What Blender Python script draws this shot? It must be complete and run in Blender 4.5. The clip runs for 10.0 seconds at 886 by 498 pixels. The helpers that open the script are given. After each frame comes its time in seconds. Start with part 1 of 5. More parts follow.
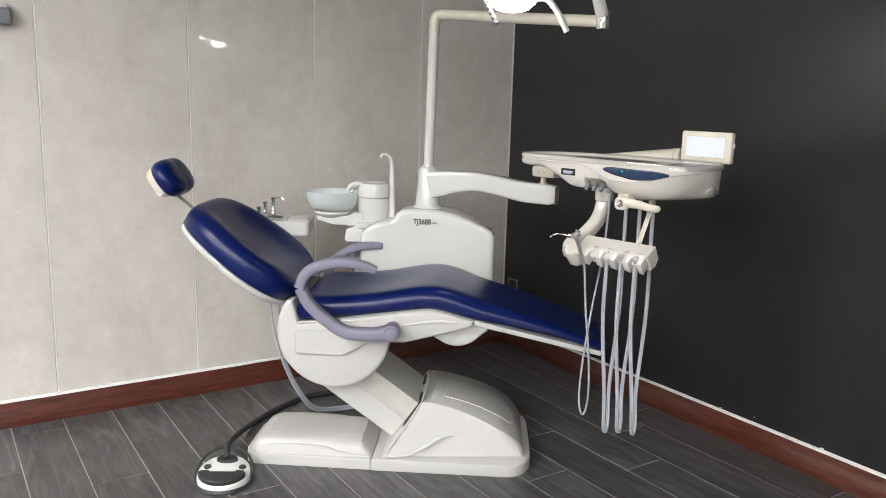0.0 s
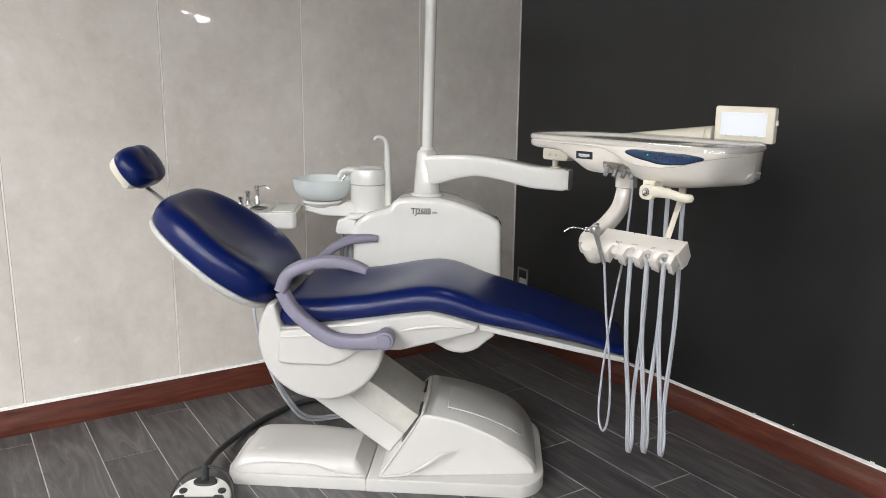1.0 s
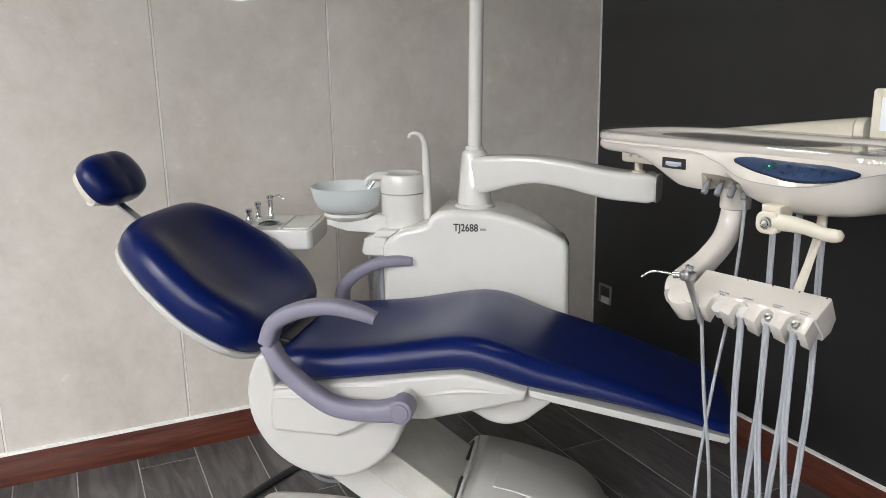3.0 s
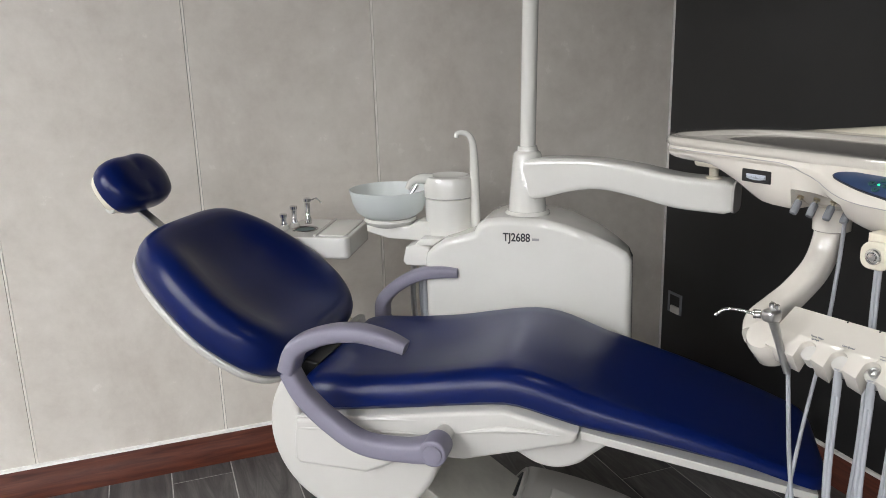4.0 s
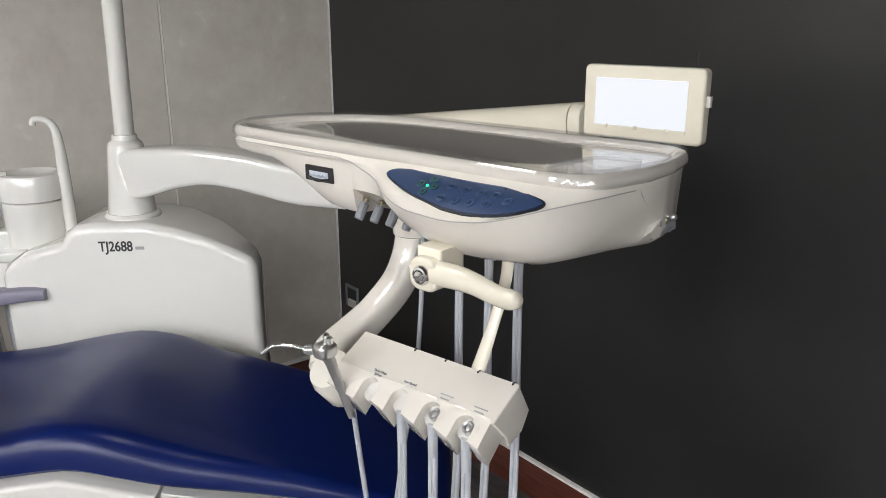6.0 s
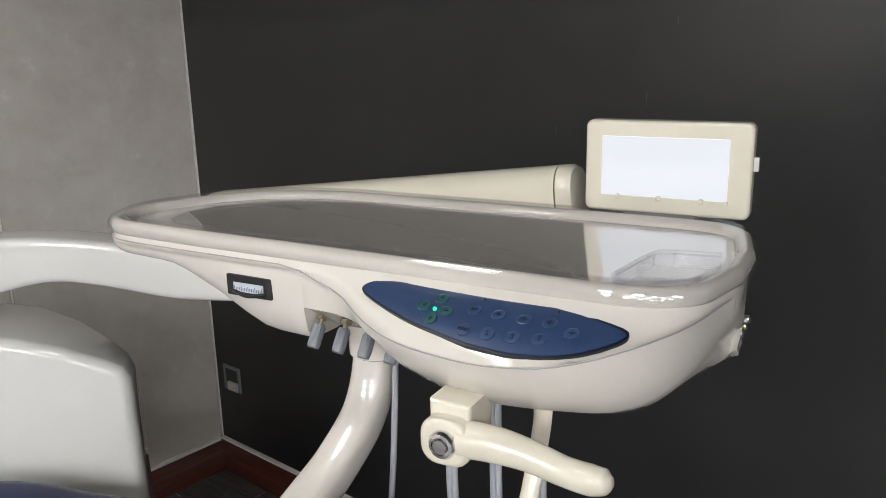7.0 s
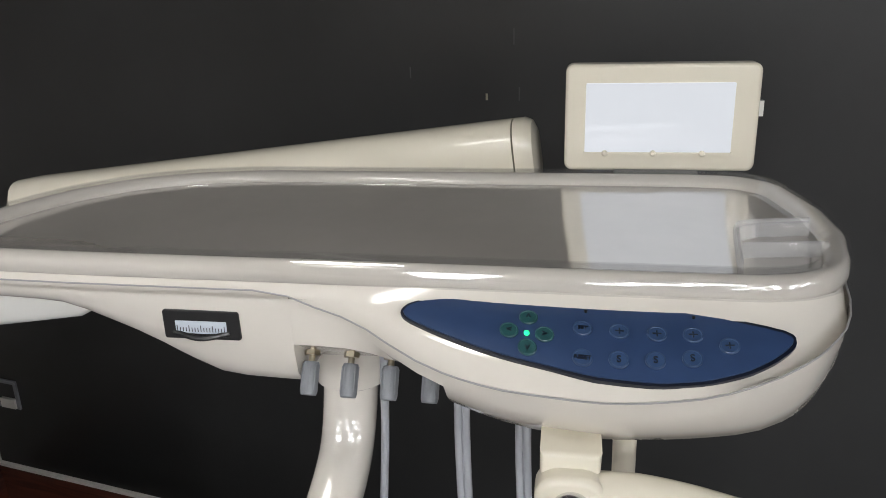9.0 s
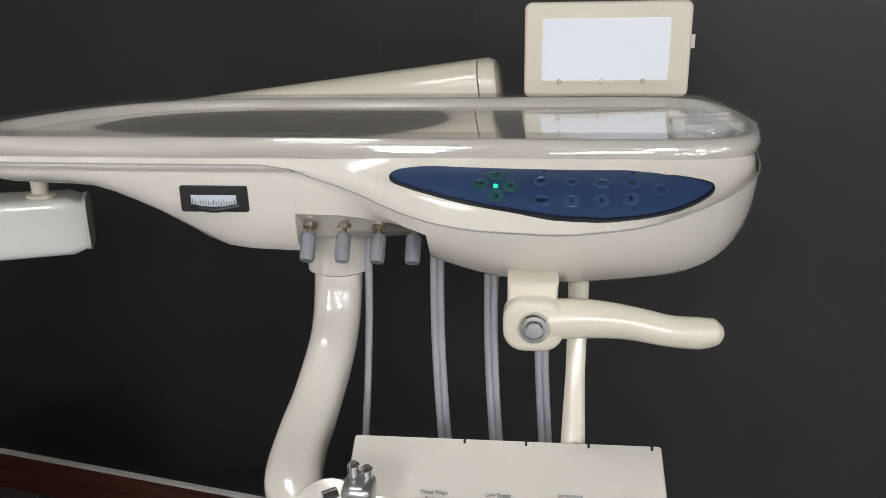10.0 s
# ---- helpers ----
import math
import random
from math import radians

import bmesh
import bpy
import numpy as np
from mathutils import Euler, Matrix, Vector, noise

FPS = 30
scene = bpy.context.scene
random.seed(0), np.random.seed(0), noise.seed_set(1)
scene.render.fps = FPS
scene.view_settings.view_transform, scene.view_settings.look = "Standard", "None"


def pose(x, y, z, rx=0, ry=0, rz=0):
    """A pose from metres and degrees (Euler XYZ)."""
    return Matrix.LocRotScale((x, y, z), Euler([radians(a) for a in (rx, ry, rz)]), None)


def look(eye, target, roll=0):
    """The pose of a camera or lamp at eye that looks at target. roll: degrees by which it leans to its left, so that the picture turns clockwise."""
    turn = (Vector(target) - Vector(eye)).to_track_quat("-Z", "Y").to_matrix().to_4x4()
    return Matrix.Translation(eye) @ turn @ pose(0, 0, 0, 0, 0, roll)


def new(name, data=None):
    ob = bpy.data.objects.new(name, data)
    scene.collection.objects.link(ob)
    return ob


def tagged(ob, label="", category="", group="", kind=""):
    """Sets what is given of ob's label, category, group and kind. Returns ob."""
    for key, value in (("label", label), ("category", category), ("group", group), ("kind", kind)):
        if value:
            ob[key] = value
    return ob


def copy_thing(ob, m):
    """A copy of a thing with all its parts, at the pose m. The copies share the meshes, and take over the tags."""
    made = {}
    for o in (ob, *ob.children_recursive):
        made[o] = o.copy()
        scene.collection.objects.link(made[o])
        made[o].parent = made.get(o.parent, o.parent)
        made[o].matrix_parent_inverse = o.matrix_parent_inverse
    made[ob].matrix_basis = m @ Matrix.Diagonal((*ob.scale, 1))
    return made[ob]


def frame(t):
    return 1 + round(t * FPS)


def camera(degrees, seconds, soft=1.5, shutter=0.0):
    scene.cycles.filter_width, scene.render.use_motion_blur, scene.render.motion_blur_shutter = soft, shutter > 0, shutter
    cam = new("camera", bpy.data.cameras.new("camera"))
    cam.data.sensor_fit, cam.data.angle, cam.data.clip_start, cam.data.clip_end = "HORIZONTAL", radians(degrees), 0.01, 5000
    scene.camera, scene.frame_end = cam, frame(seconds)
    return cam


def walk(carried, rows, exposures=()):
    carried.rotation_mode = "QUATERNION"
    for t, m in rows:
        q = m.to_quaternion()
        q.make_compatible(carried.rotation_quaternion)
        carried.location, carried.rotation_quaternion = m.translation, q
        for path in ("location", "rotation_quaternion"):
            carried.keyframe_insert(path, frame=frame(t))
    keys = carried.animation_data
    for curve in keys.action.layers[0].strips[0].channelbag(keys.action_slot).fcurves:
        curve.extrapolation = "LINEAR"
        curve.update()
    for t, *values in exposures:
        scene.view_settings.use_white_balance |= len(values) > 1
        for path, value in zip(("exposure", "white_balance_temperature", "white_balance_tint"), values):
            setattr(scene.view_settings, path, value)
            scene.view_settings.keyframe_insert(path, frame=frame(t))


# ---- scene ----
cam = camera(58.2, 10.0, soft=0.9)
PATH = [
    (0, (0.083, -0.006, 1.419), (1.166, 1.634, 1.048), 1.6),
    (0.5, (0.194, 0.09, 1.419), (1.257, 1.736, 1.014), 1.4),
    (1, (0.305, 0.268, 1.413), (1.361, 1.913, 0.986), 0.7),
    (1.5, (0.369, 0.439, 1.413), (1.397, 2.098, 0.978), 0.2),
    (2, (0.517, 0.561, 1.411), (1.47, 2.261, 0.96), -0.1),
    (3.3, (0.869, 0.832, 1.418), (1.661, 2.606, 0.94), -1.1),
    (3.5, (0.905, 0.878, 1.429), (1.663, 2.666, 0.949), -1.2),
    (4, (0.966, 0.961, 1.431), (1.633, 2.776, 0.923), -1.6),
    (4.5, (1.094, 0.987, 1.43), (1.712, 2.808, 0.88), -1.5),
    (5, (1.227, 0.976, 1.42), (1.955, 2.738, 0.815), -1.1),
    (5.5, (1.332, 0.984, 1.397), (2.28, 2.63, 0.77), -0.4),
    (6, (1.408, 1.077, 1.407), (2.601, 2.577, 0.835), -0.1),
    (6.2, (1.429, 1.156, 1.423), (2.7, 2.604, 0.888), -0.3),
    (7.3, (1.565, 1.487, 1.42), (3.101, 2.658, 0.903), -1.6),
    (7.5, (1.62, 1.525, 1.424), (3.192, 2.638, 0.886), -1.8),
    (8, (1.669, 1.602, 1.419), (3.327, 2.545, 0.817), -1.9),
    (8.5, (1.607, 1.682, 1.422), (3.327, 2.476, 0.78), -1.9),
    (9, (1.538, 1.724, 1.424), (3.302, 2.395, 0.762), -1.7),
    (9.5, (1.468, 1.738, 1.379), (3.266, 2.336, 0.74), -1.5),
    (10, (1.406, 1.698, 1.345), (3.22, 2.275, 0.732), -1.0),
]
walk(cam, [(t, look(eye, target, roll)) for t, eye, target, roll in PATH], [(0, 0.20), (2, 0.15), (4.5, 0.0), (5.2, 0.02), (6, 0.20), (7.5, 0.0), (8.5, -0.14), (9.2, -0.15), (10, -0.14)])

# ---- world and light ----
world = bpy.data.worlds.new("world")
scene.world = world
world.use_nodes = True
world.node_tree.nodes["Background"].inputs["Color"].default_value = (0.75, 0.8, 0.9, 1)
world.node_tree.nodes["Background"].inputs["Strength"].default_value = 0.05
LAMP_POWER = 76.0

# ---- materials ----


def material(name, colour, rough=0.5, metal=0.0, vary=0.0, vscale=8.0, bump=0.0, bscale=200.0, coat=0.0, rough_vary=0.0):
    m = bpy.data.materials.new(name)
    m.use_nodes = True
    t = m.node_tree
    b = t.nodes["Principled BSDF"]
    b.inputs["Base Color"].default_value = (*colour, 1)
    b.inputs["Roughness"].default_value = rough
    b.inputs["Metallic"].default_value = metal
    b.inputs["Coat Weight"].default_value = coat
    b.inputs["Coat Roughness"].default_value = 0.08
    co = t.nodes.new("ShaderNodeTexCoord")
    if vary:
        n = t.nodes.new("ShaderNodeTexNoise")
        n.inputs["Scale"].default_value = vscale
        n.inputs["Detail"].default_value = 8
        n.inputs["Roughness"].default_value = 0.65
        t.links.new(co.outputs["Object"], n.inputs["Vector"])
        r = t.nodes.new("ShaderNodeValToRGB")
        r.color_ramp.elements[0].position, r.color_ramp.elements[1].position = 0.3, 0.7
        r.color_ramp.elements[0].color = (*[c * (1 - vary) for c in colour], 1)
        r.color_ramp.elements[1].color = (*[min(1, c * (1 + vary)) for c in colour], 1)
        t.links.new(n.outputs["Fac"], r.inputs["Fac"])
        t.links.new(r.outputs["Color"], b.inputs["Base Color"])
        if rough_vary:
            mr = t.nodes.new("ShaderNodeMapRange")
            mr.inputs["To Min"].default_value, mr.inputs["To Max"].default_value = max(0.02, rough - rough_vary), rough + rough_vary
            t.links.new(n.outputs["Fac"], mr.inputs["Value"])
            t.links.new(mr.outputs["Result"], b.inputs["Roughness"])
    if bump:
        n2 = t.nodes.new("ShaderNodeTexNoise")
        n2.inputs["Scale"].default_value = bscale
        n2.inputs["Detail"].default_value = 4
        t.links.new(co.outputs["Object"], n2.inputs["Vector"])
        bp = t.nodes.new("ShaderNodeBump")
        bp.inputs["Strength"].default_value = bump
        bp.inputs["Distance"].default_value = 0.001
        t.links.new(n2.outputs["Fac"], bp.inputs["Height"])
        t.links.new(bp.outputs["Normal"], b.inputs["Normal"])
    return m


def glow(name, colour, strength):
    m = material(name, colour, 0.3)
    b = m.node_tree.nodes["Principled BSDF"]
    b.inputs["Emission Color"].default_value = (*colour, 1)
    b.inputs["Emission Strength"].default_value = strength
    return m


def see_through(name, colour, rough, alpha_mix=0.0):
    m = material(name, colour, rough)
    b = m.node_tree.nodes["Principled BSDF"]
    b.inputs["Transmission Weight"].default_value = 1.0
    b.inputs["IOR"].default_value = 1.45
    if alpha_mix:
        t = m.node_tree
        mix, clear = t.nodes.new("ShaderNodeMixShader"), t.nodes.new("ShaderNodeBsdfTransparent")
        mix.inputs["Fac"].default_value = alpha_mix
        t.links.new(b.outputs["BSDF"], mix.inputs[1])
        t.links.new(clear.outputs["BSDF"], mix.inputs[2])
        t.links.new(mix.outputs["Shader"], t.nodes["Material Output"].inputs["Surface"])
    return m


WHITE = material("white_plastic", (0.74, 0.73, 0.685), 0.14, vary=0.03, vscale=5, bump=0.015, bscale=60, coat=0.7)
WHITE.node_tree.nodes["Principled BSDF"].inputs["Coat Roughness"].default_value = 0.04
# the seat's shade on the lifting arm, put into a duller, yellowish plastic
ARM_SHADE = material("shaded_yellowish_plastic", (0.56, 0.545, 0.49), 0.4, vary=0.12, vscale=12)
SHELL = material("white_shell_plastic", (0.585, 0.570, 0.538), 0.30, vary=0.03, vscale=4, bump=0.04, bscale=400)
IVORY = material("ivory_plastic", (0.70, 0.655, 0.54), 0.25, vary=0.03, vscale=6, coat=0.4)
GLOSS = material("glossy_white_plastic", (0.665, 0.63, 0.57), 0.13, vary=0.02, vscale=6, coat=0.3)
VINYL = material("blue_vinyl", (0.0016, 0.0092, 0.082), 0.29, vary=0.05, vscale=9, bump=0.035, bscale=900)
VINYL.node_tree.nodes["Principled BSDF"].inputs["IOR"].default_value = 1.36
VINYL.node_tree.nodes["Principled BSDF"].inputs["Specular IOR Level"].default_value = 0.5
ARM = material("grey_violet_plastic", (0.235, 0.222, 0.285), 0.45, vary=0.05, vscale=12, bump=0.1, bscale=700)
CHROME = material("chrome", (0.75, 0.75, 0.75), 0.14, 1.0)
STEEL = material("brushed_steel", (0.5, 0.5, 0.5), 0.32, 1.0, vary=0.08, vscale=60)
BRASS = material("brass", (0.46, 0.41, 0.31), 0.3, 1.0)
HOSE = material("grey_hose", (0.40, 0.415, 0.445), 0.42, vary=0.05, vscale=40)
KNOB = material("grey_knob_plastic", (0.20, 0.21, 0.23), 0.45, vary=0.06, vscale=90)
BLACK = material("black_plastic", (0.012, 0.012, 0.013), 0.35)
RUBBER = material("dark_rubber", (0.03, 0.033, 0.033), 0.5, vary=0.15, vscale=20, bump=0.1)
NAVY = material("blue_membrane", (0.026, 0.052, 0.125), 0.33, vary=0.05, vscale=50)
NAVY_EDGE = material("dark_blue_border", (0.006, 0.009, 0.02), 0.35)
KEYLINE = material("raised_blue_key", (0.034, 0.068, 0.15), 0.3)
GREEN = glow("green_led", (0.02, 1.0, 0.30), 1.5)
KEYGLOW = glow("dim_green_key", (0.02, 0.075, 0.080), 0.05)
FILM = glow("lit_film_screen", (0.84, 0.87, 0.93), 0.80)
FILM.node_tree.nodes["Principled BSDF"].inputs["Base Color"].default_value = (0.10, 0.105, 0.11, 1)
INK = material("dark_grey_print", (0.035, 0.035, 0.04), 0.5)
PALE = material("pale_grey_print", (0.33, 0.33, 0.33), 0.5)
GAUGE = material("gauge_scale_card", (0.50, 0.55, 0.62), 0.4)
MAT = material("grey_tray_mat", (0.46, 0.43, 0.395), 0.09, vary=0.05, vscale=6, coat=1.0)
MAT.node_tree.nodes["Principled BSDF"].inputs["Coat IOR"].default_value = 2.5
MAT.node_tree.nodes["Principled BSDF"].inputs["Coat Roughness"].default_value = 0.025


def clear_plastic(name, white):
    """Thin clear plastic: lets nearly all through, with a glossy skin."""
    m = bpy.data.materials.new(name)
    m.use_nodes = True
    t = m.node_tree
    t.nodes.remove(t.nodes["Principled BSDF"])
    clear, gloss, milk = t.nodes.new("ShaderNodeBsdfTransparent"), t.nodes.new("ShaderNodeBsdfGlossy"), t.nodes.new("ShaderNodeBsdfDiffuse")
    clear.inputs["Color"].default_value = (0.97, 0.97, 0.97, 1)
    gloss.inputs["Roughness"].default_value = 0.03
    milk.inputs["Color"].default_value = (0.85, 0.85, 0.85, 1)
    one, two = t.nodes.new("ShaderNodeMixShader"), t.nodes.new("ShaderNodeMixShader")
    one.inputs["Fac"].default_value = white
    t.links.new(clear.outputs["BSDF"], one.inputs[1])
    t.links.new(milk.outputs["BSDF"], one.inputs[2])
    two.inputs["Fac"].default_value = 0.07
    t.links.new(one.outputs["Shader"], two.inputs[1])
    t.links.new(gloss.outputs["BSDF"], two.inputs[2])
    t.links.new(two.outputs["Shader"], t.nodes["Material Output"].inputs["Surface"])
    return m


CLEAR, EDGE = clear_plastic("clear_plastic", 0.012), clear_plastic("clear_plastic_edge", 0.22)
FROST = see_through("frosted_glass", (0.90, 0.95, 0.94), 0.5, 0.3)
FROST.node_tree.nodes["Principled BSDF"].inputs["Transmission Weight"].default_value = 0.35
LAMPGLASS = glow("lamp_glass", (1.0, 0.98, 0.94), 26.0)
DIFFUSER = glow("ceiling_diffuser", (0.97, 0.975, 1.0), LAMP_POWER)
SCUFF = material("grey_scuff", (0.06, 0.06, 0.06), 0.6)
CAULK = material("white_caulk", (0.82, 0.80, 0.76), 0.5, vary=0.1, vscale=60)
JOINT = material("ivory_joint_strip", (0.86, 0.82, 0.75), 0.4)
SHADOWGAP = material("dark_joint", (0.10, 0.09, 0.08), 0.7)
GROUT = material("pale_grout", (0.46, 0.45, 0.43), 0.8, vary=0.2, vscale=40)
CEIL = material("grey_ceiling_paint", (0.28, 0.278, 0.272), 0.8, vary=0.03, vscale=3)
PLASTER = material("grey_plaster", (0.50, 0.485, 0.46), 0.7, vary=0.06, vscale=2)


def stone_panel():
    m = material("grey_stone_wall_panel", (0.40, 0.38, 0.35), 0.24, coat=1.0)
    m.node_tree.nodes["Principled BSDF"].inputs["Coat Roughness"].default_value = 0.03
    t = m.node_tree
    b = t.nodes["Principled BSDF"]
    co = t.nodes.new("ShaderNodeTexCoord")
    info = t.nodes.new("ShaderNodeObjectInfo")
    shift = t.nodes.new("ShaderNodeVectorMath")
    shift.operation = "MULTIPLY_ADD"
    shift.inputs[1].default_value = (7.3, 3.1, 9.7)
    t.links.new(info.outputs["Random"], shift.inputs[0])
    t.links.new(co.outputs["Object"], shift.inputs[2])
    big, fine = t.nodes.new("ShaderNodeTexNoise"), t.nodes.new("ShaderNodeTexNoise")
    for n, sc, d, w in ((big, 2.2, 10, 0.35), (fine, 14, 8, 0.0)):
        n.inputs["Scale"].default_value, n.inputs["Detail"].default_value, n.inputs["Distortion"].default_value = sc, d, w
        n.inputs["Roughness"].default_value = 0.7
        t.links.new(shift.outputs["Vector"], n.inputs["Vector"])
    add = t.nodes.new("ShaderNodeMath")
    add.operation = "MULTIPLY_ADD"
    add.inputs[1].default_value = 0.45
    t.links.new(fine.outputs["Fac"], add.inputs[0])
    t.links.new(big.outputs["Fac"], add.inputs[2])
    r = t.nodes.new("ShaderNodeValToRGB")
    e = r.color_ramp.elements
    e[0].position, e[0].color = 0.54, (0.61, 0.56, 0.50, 1)
    e[1].position, e[1].color = 0.90, (0.75, 0.705, 0.64, 1)
    mid = e.new(0.72)
    mid.color = (0.685, 0.64, 0.575, 1)
    t.links.new(add.outputs["Value"], r.inputs["Fac"])
    t.links.new(r.outputs["Color"], b.inputs["Base Color"])
    mr = t.nodes.new("ShaderNodeMapRange")
    mr.inputs["To Min"].default_value, mr.inputs["To Max"].default_value = 0.17, 0.33
    t.links.new(fine.outputs["Fac"], mr.inputs["Value"])
    t.links.new(mr.outputs["Result"], b.inputs["Roughness"])
    return m


def dark_wall():
    m = material("black_wall_panel", (0.0165, 0.0168, 0.0170), 0.34, vary=0.3, vscale=1.6, rough_vary=0.08)
    return m


def plank_material():
    m = material("grey_wood_tile", (0.13, 0.125, 0.12), 0.38)
    t = m.node_tree
    b = t.nodes["Principled BSDF"]
    co, info = t.nodes.new("ShaderNodeTexCoord"), t.nodes.new("ShaderNodeObjectInfo")
    shift = t.nodes.new("ShaderNodeVectorMath")
    shift.operation = "MULTIPLY_ADD"
    shift.inputs[1].default_value = (11.0, 23.0, 5.0)
    t.links.new(info.outputs["Random"], shift.inputs[0])
    t.links.new(co.outputs["Object"], shift.inputs[2])
    mp = t.nodes.new("ShaderNodeMapping")
    mp.inputs["Scale"].default_value = (9.0, 1.1, 1.0)
    t.links.new(shift.outputs["Vector"], mp.inputs["Vector"])
    n = t.nodes.new("ShaderNodeTexNoise")
    n.inputs["Scale"].default_value, n.inputs["Detail"].default_value = 2.2, 10
    n.inputs["Roughness"].default_value, n.inputs["Distortion"].default_value = 0.68, 1.6
    t.links.new(mp.outputs["Vector"], n.inputs["Vector"])
    r = t.nodes.new("ShaderNodeValToRGB")
    e = r.color_ramp.elements
    e[0].position, e[0].color = 0.30, (0.036, 0.035, 0.035, 1)
    e[1].position, e[1].color = 0.72, (0.165, 0.158, 0.152, 1)
    e.new(0.5).color = (0.085, 0.081, 0.079, 1)
    t.links.new(n.outputs["Fac"], r.inputs["Fac"])
    hsv = t.nodes.new("ShaderNodeHueSaturation")
    mr = t.nodes.new("ShaderNodeMapRange")
    mr.inputs["To Min"].default_value, mr.inputs["To Max"].default_value = 0.82, 1.2
    t.links.new(info.outputs["Random"], mr.inputs["Value"])
    t.links.new(mr.outputs["Result"], hsv.inputs["Value"])
    t.links.new(r.outputs["Color"], hsv.inputs["Color"])
    t.links.new(hsv.outputs["Color"], b.inputs["Base Color"])
    bp = t.nodes.new("ShaderNodeBump")
    bp.inputs["Strength"].default_value, bp.inputs["Distance"].default_value = 0.25, 0.001
    t.links.new(n.outputs["Fac"], bp.inputs["Height"])
    t.links.new(bp.outputs["Normal"], b.inputs["Normal"])
    return m


def mahogany():
    m = material("mahogany_skirting", (0.09, 0.025, 0.013), 0.3, coat=0.3)
    t = m.node_tree
    b = t.nodes["Principled BSDF"]
    co, mp, n = t.nodes.new("ShaderNodeTexCoord"), t.nodes.new("ShaderNodeMapping"), t.nodes.new("ShaderNodeTexNoise")
    mp.inputs["Scale"].default_value = (3, 3, 40)
    n.inputs["Scale"].default_value, n.inputs["Detail"].default_value, n.inputs["Distortion"].default_value = 2.0, 8, 0.8
    t.links.new(co.outputs["Object"], mp.inputs["Vector"])
    t.links.new(mp.outputs["Vector"], n.inputs["Vector"])
    r = t.nodes.new("ShaderNodeValToRGB")
    e = r.color_ramp.elements
    e[0].position, e[0].color = 0.3, (0.050, 0.011, 0.006, 1)
    e[1].position, e[1].color = 0.7, (0.130, 0.034, 0.018, 1)
    t.links.new(n.outputs["Fac"], r.inputs["Fac"])
    t.links.new(r.outputs["Color"], b.inputs["Base Color"])
    return m


STONE, DARK, PLANK, WOOD = stone_panel(), dark_wall(), plank_material(), mahogany()

# ---- mesh helpers ----


def finish(name, bm, mat, angle=38):
    bmesh.ops.recalc_face_normals(bm, faces=bm.faces[:])
    me = bpy.data.meshes.new(name)
    # large flat faces keep their own normal where only rounded edges join them
    smooth = all(e.calc_face_angle(0.0) < radians(angle) for e in bm.edges)
    if smooth:
        bm.normal_update()
        normals = [sum((f.normal * f.calc_area() for f in v.link_faces), Vector()).normalized() for v in bm.verts]
    bm.to_mesh(me)
    bm.free()
    me.polygons.foreach_set("use_smooth", [True] * len(me.polygons))
    me.set_sharp_from_angle(angle=radians(angle))
    if smooth:
        me.normals_split_custom_set_from_vertices(normals)
    if mat:
        me.materials.append(mat)
    return me


def part(name, bm, mat, parent, label=""):
    ob = new(name, finish(name, bm, mat))
    ob.parent = parent
    if label:
        ob["label"] = label
    return ob


def thing(name, m, label, category, group="", kind=""):
    ob = new(name)
    ob.matrix_basis = m
    ob.empty_display_size = 0.1
    return tagged(ob, label, category, group, kind)


def spline(pts, n=8, closed=False):
    """Points of a smooth curve through pts."""
    P = [Vector(p) for p in pts]
    out, k = [], len(P)
    for i in range(k if closed else k - 1):
        a = P[i - 1] if (closed or i) else P[0] * 2 - P[1]
        b, c = P[i], P[(i + 1) % k]
        d = P[(i + 2) % k] if (closed or i + 2 < k) else c * 2 - b
        for j in range(n):
            s = j / n
            out.append(0.5 * (2 * b + (c - a) * s + (2 * a - 5 * b + 4 * c - d) * s * s + (3 * b - a - 3 * c + d) * s ** 3))
    if not closed:
        out.append(P[-1])
    return out


def curve1(knots, x):
    """Smooth value at x from (x, value) knots."""
    if x <= knots[0][0]:
        return knots[0][1]
    for (a, va), (b, vb) in zip(knots, knots[1:]):
        if x <= b:
            s = (x - a) / (b - a)
            return va + (vb - va) * s
    return knots[-1][1]


def smooth1(knots, x, r=0.02):
    return sum(curve1(knots, x + r * k / 3) for k in range(-3, 4)) / 7


def loft(rings, cap=True, bm=None):
    bm = bm or bmesh.new()
    vs = [[bm.verts.new(p) for p in ring] for ring in rings]
    n = len(vs[0])
    for a, b in zip(vs, vs[1:]):
        for i in range(n):
            bm.faces.new((a[i], a[(i + 1) % n], b[(i + 1) % n], b[i]))
    if cap:
        bm.faces.new(vs[0][::-1])
        bm.faces.new(vs[-1])
    return bm


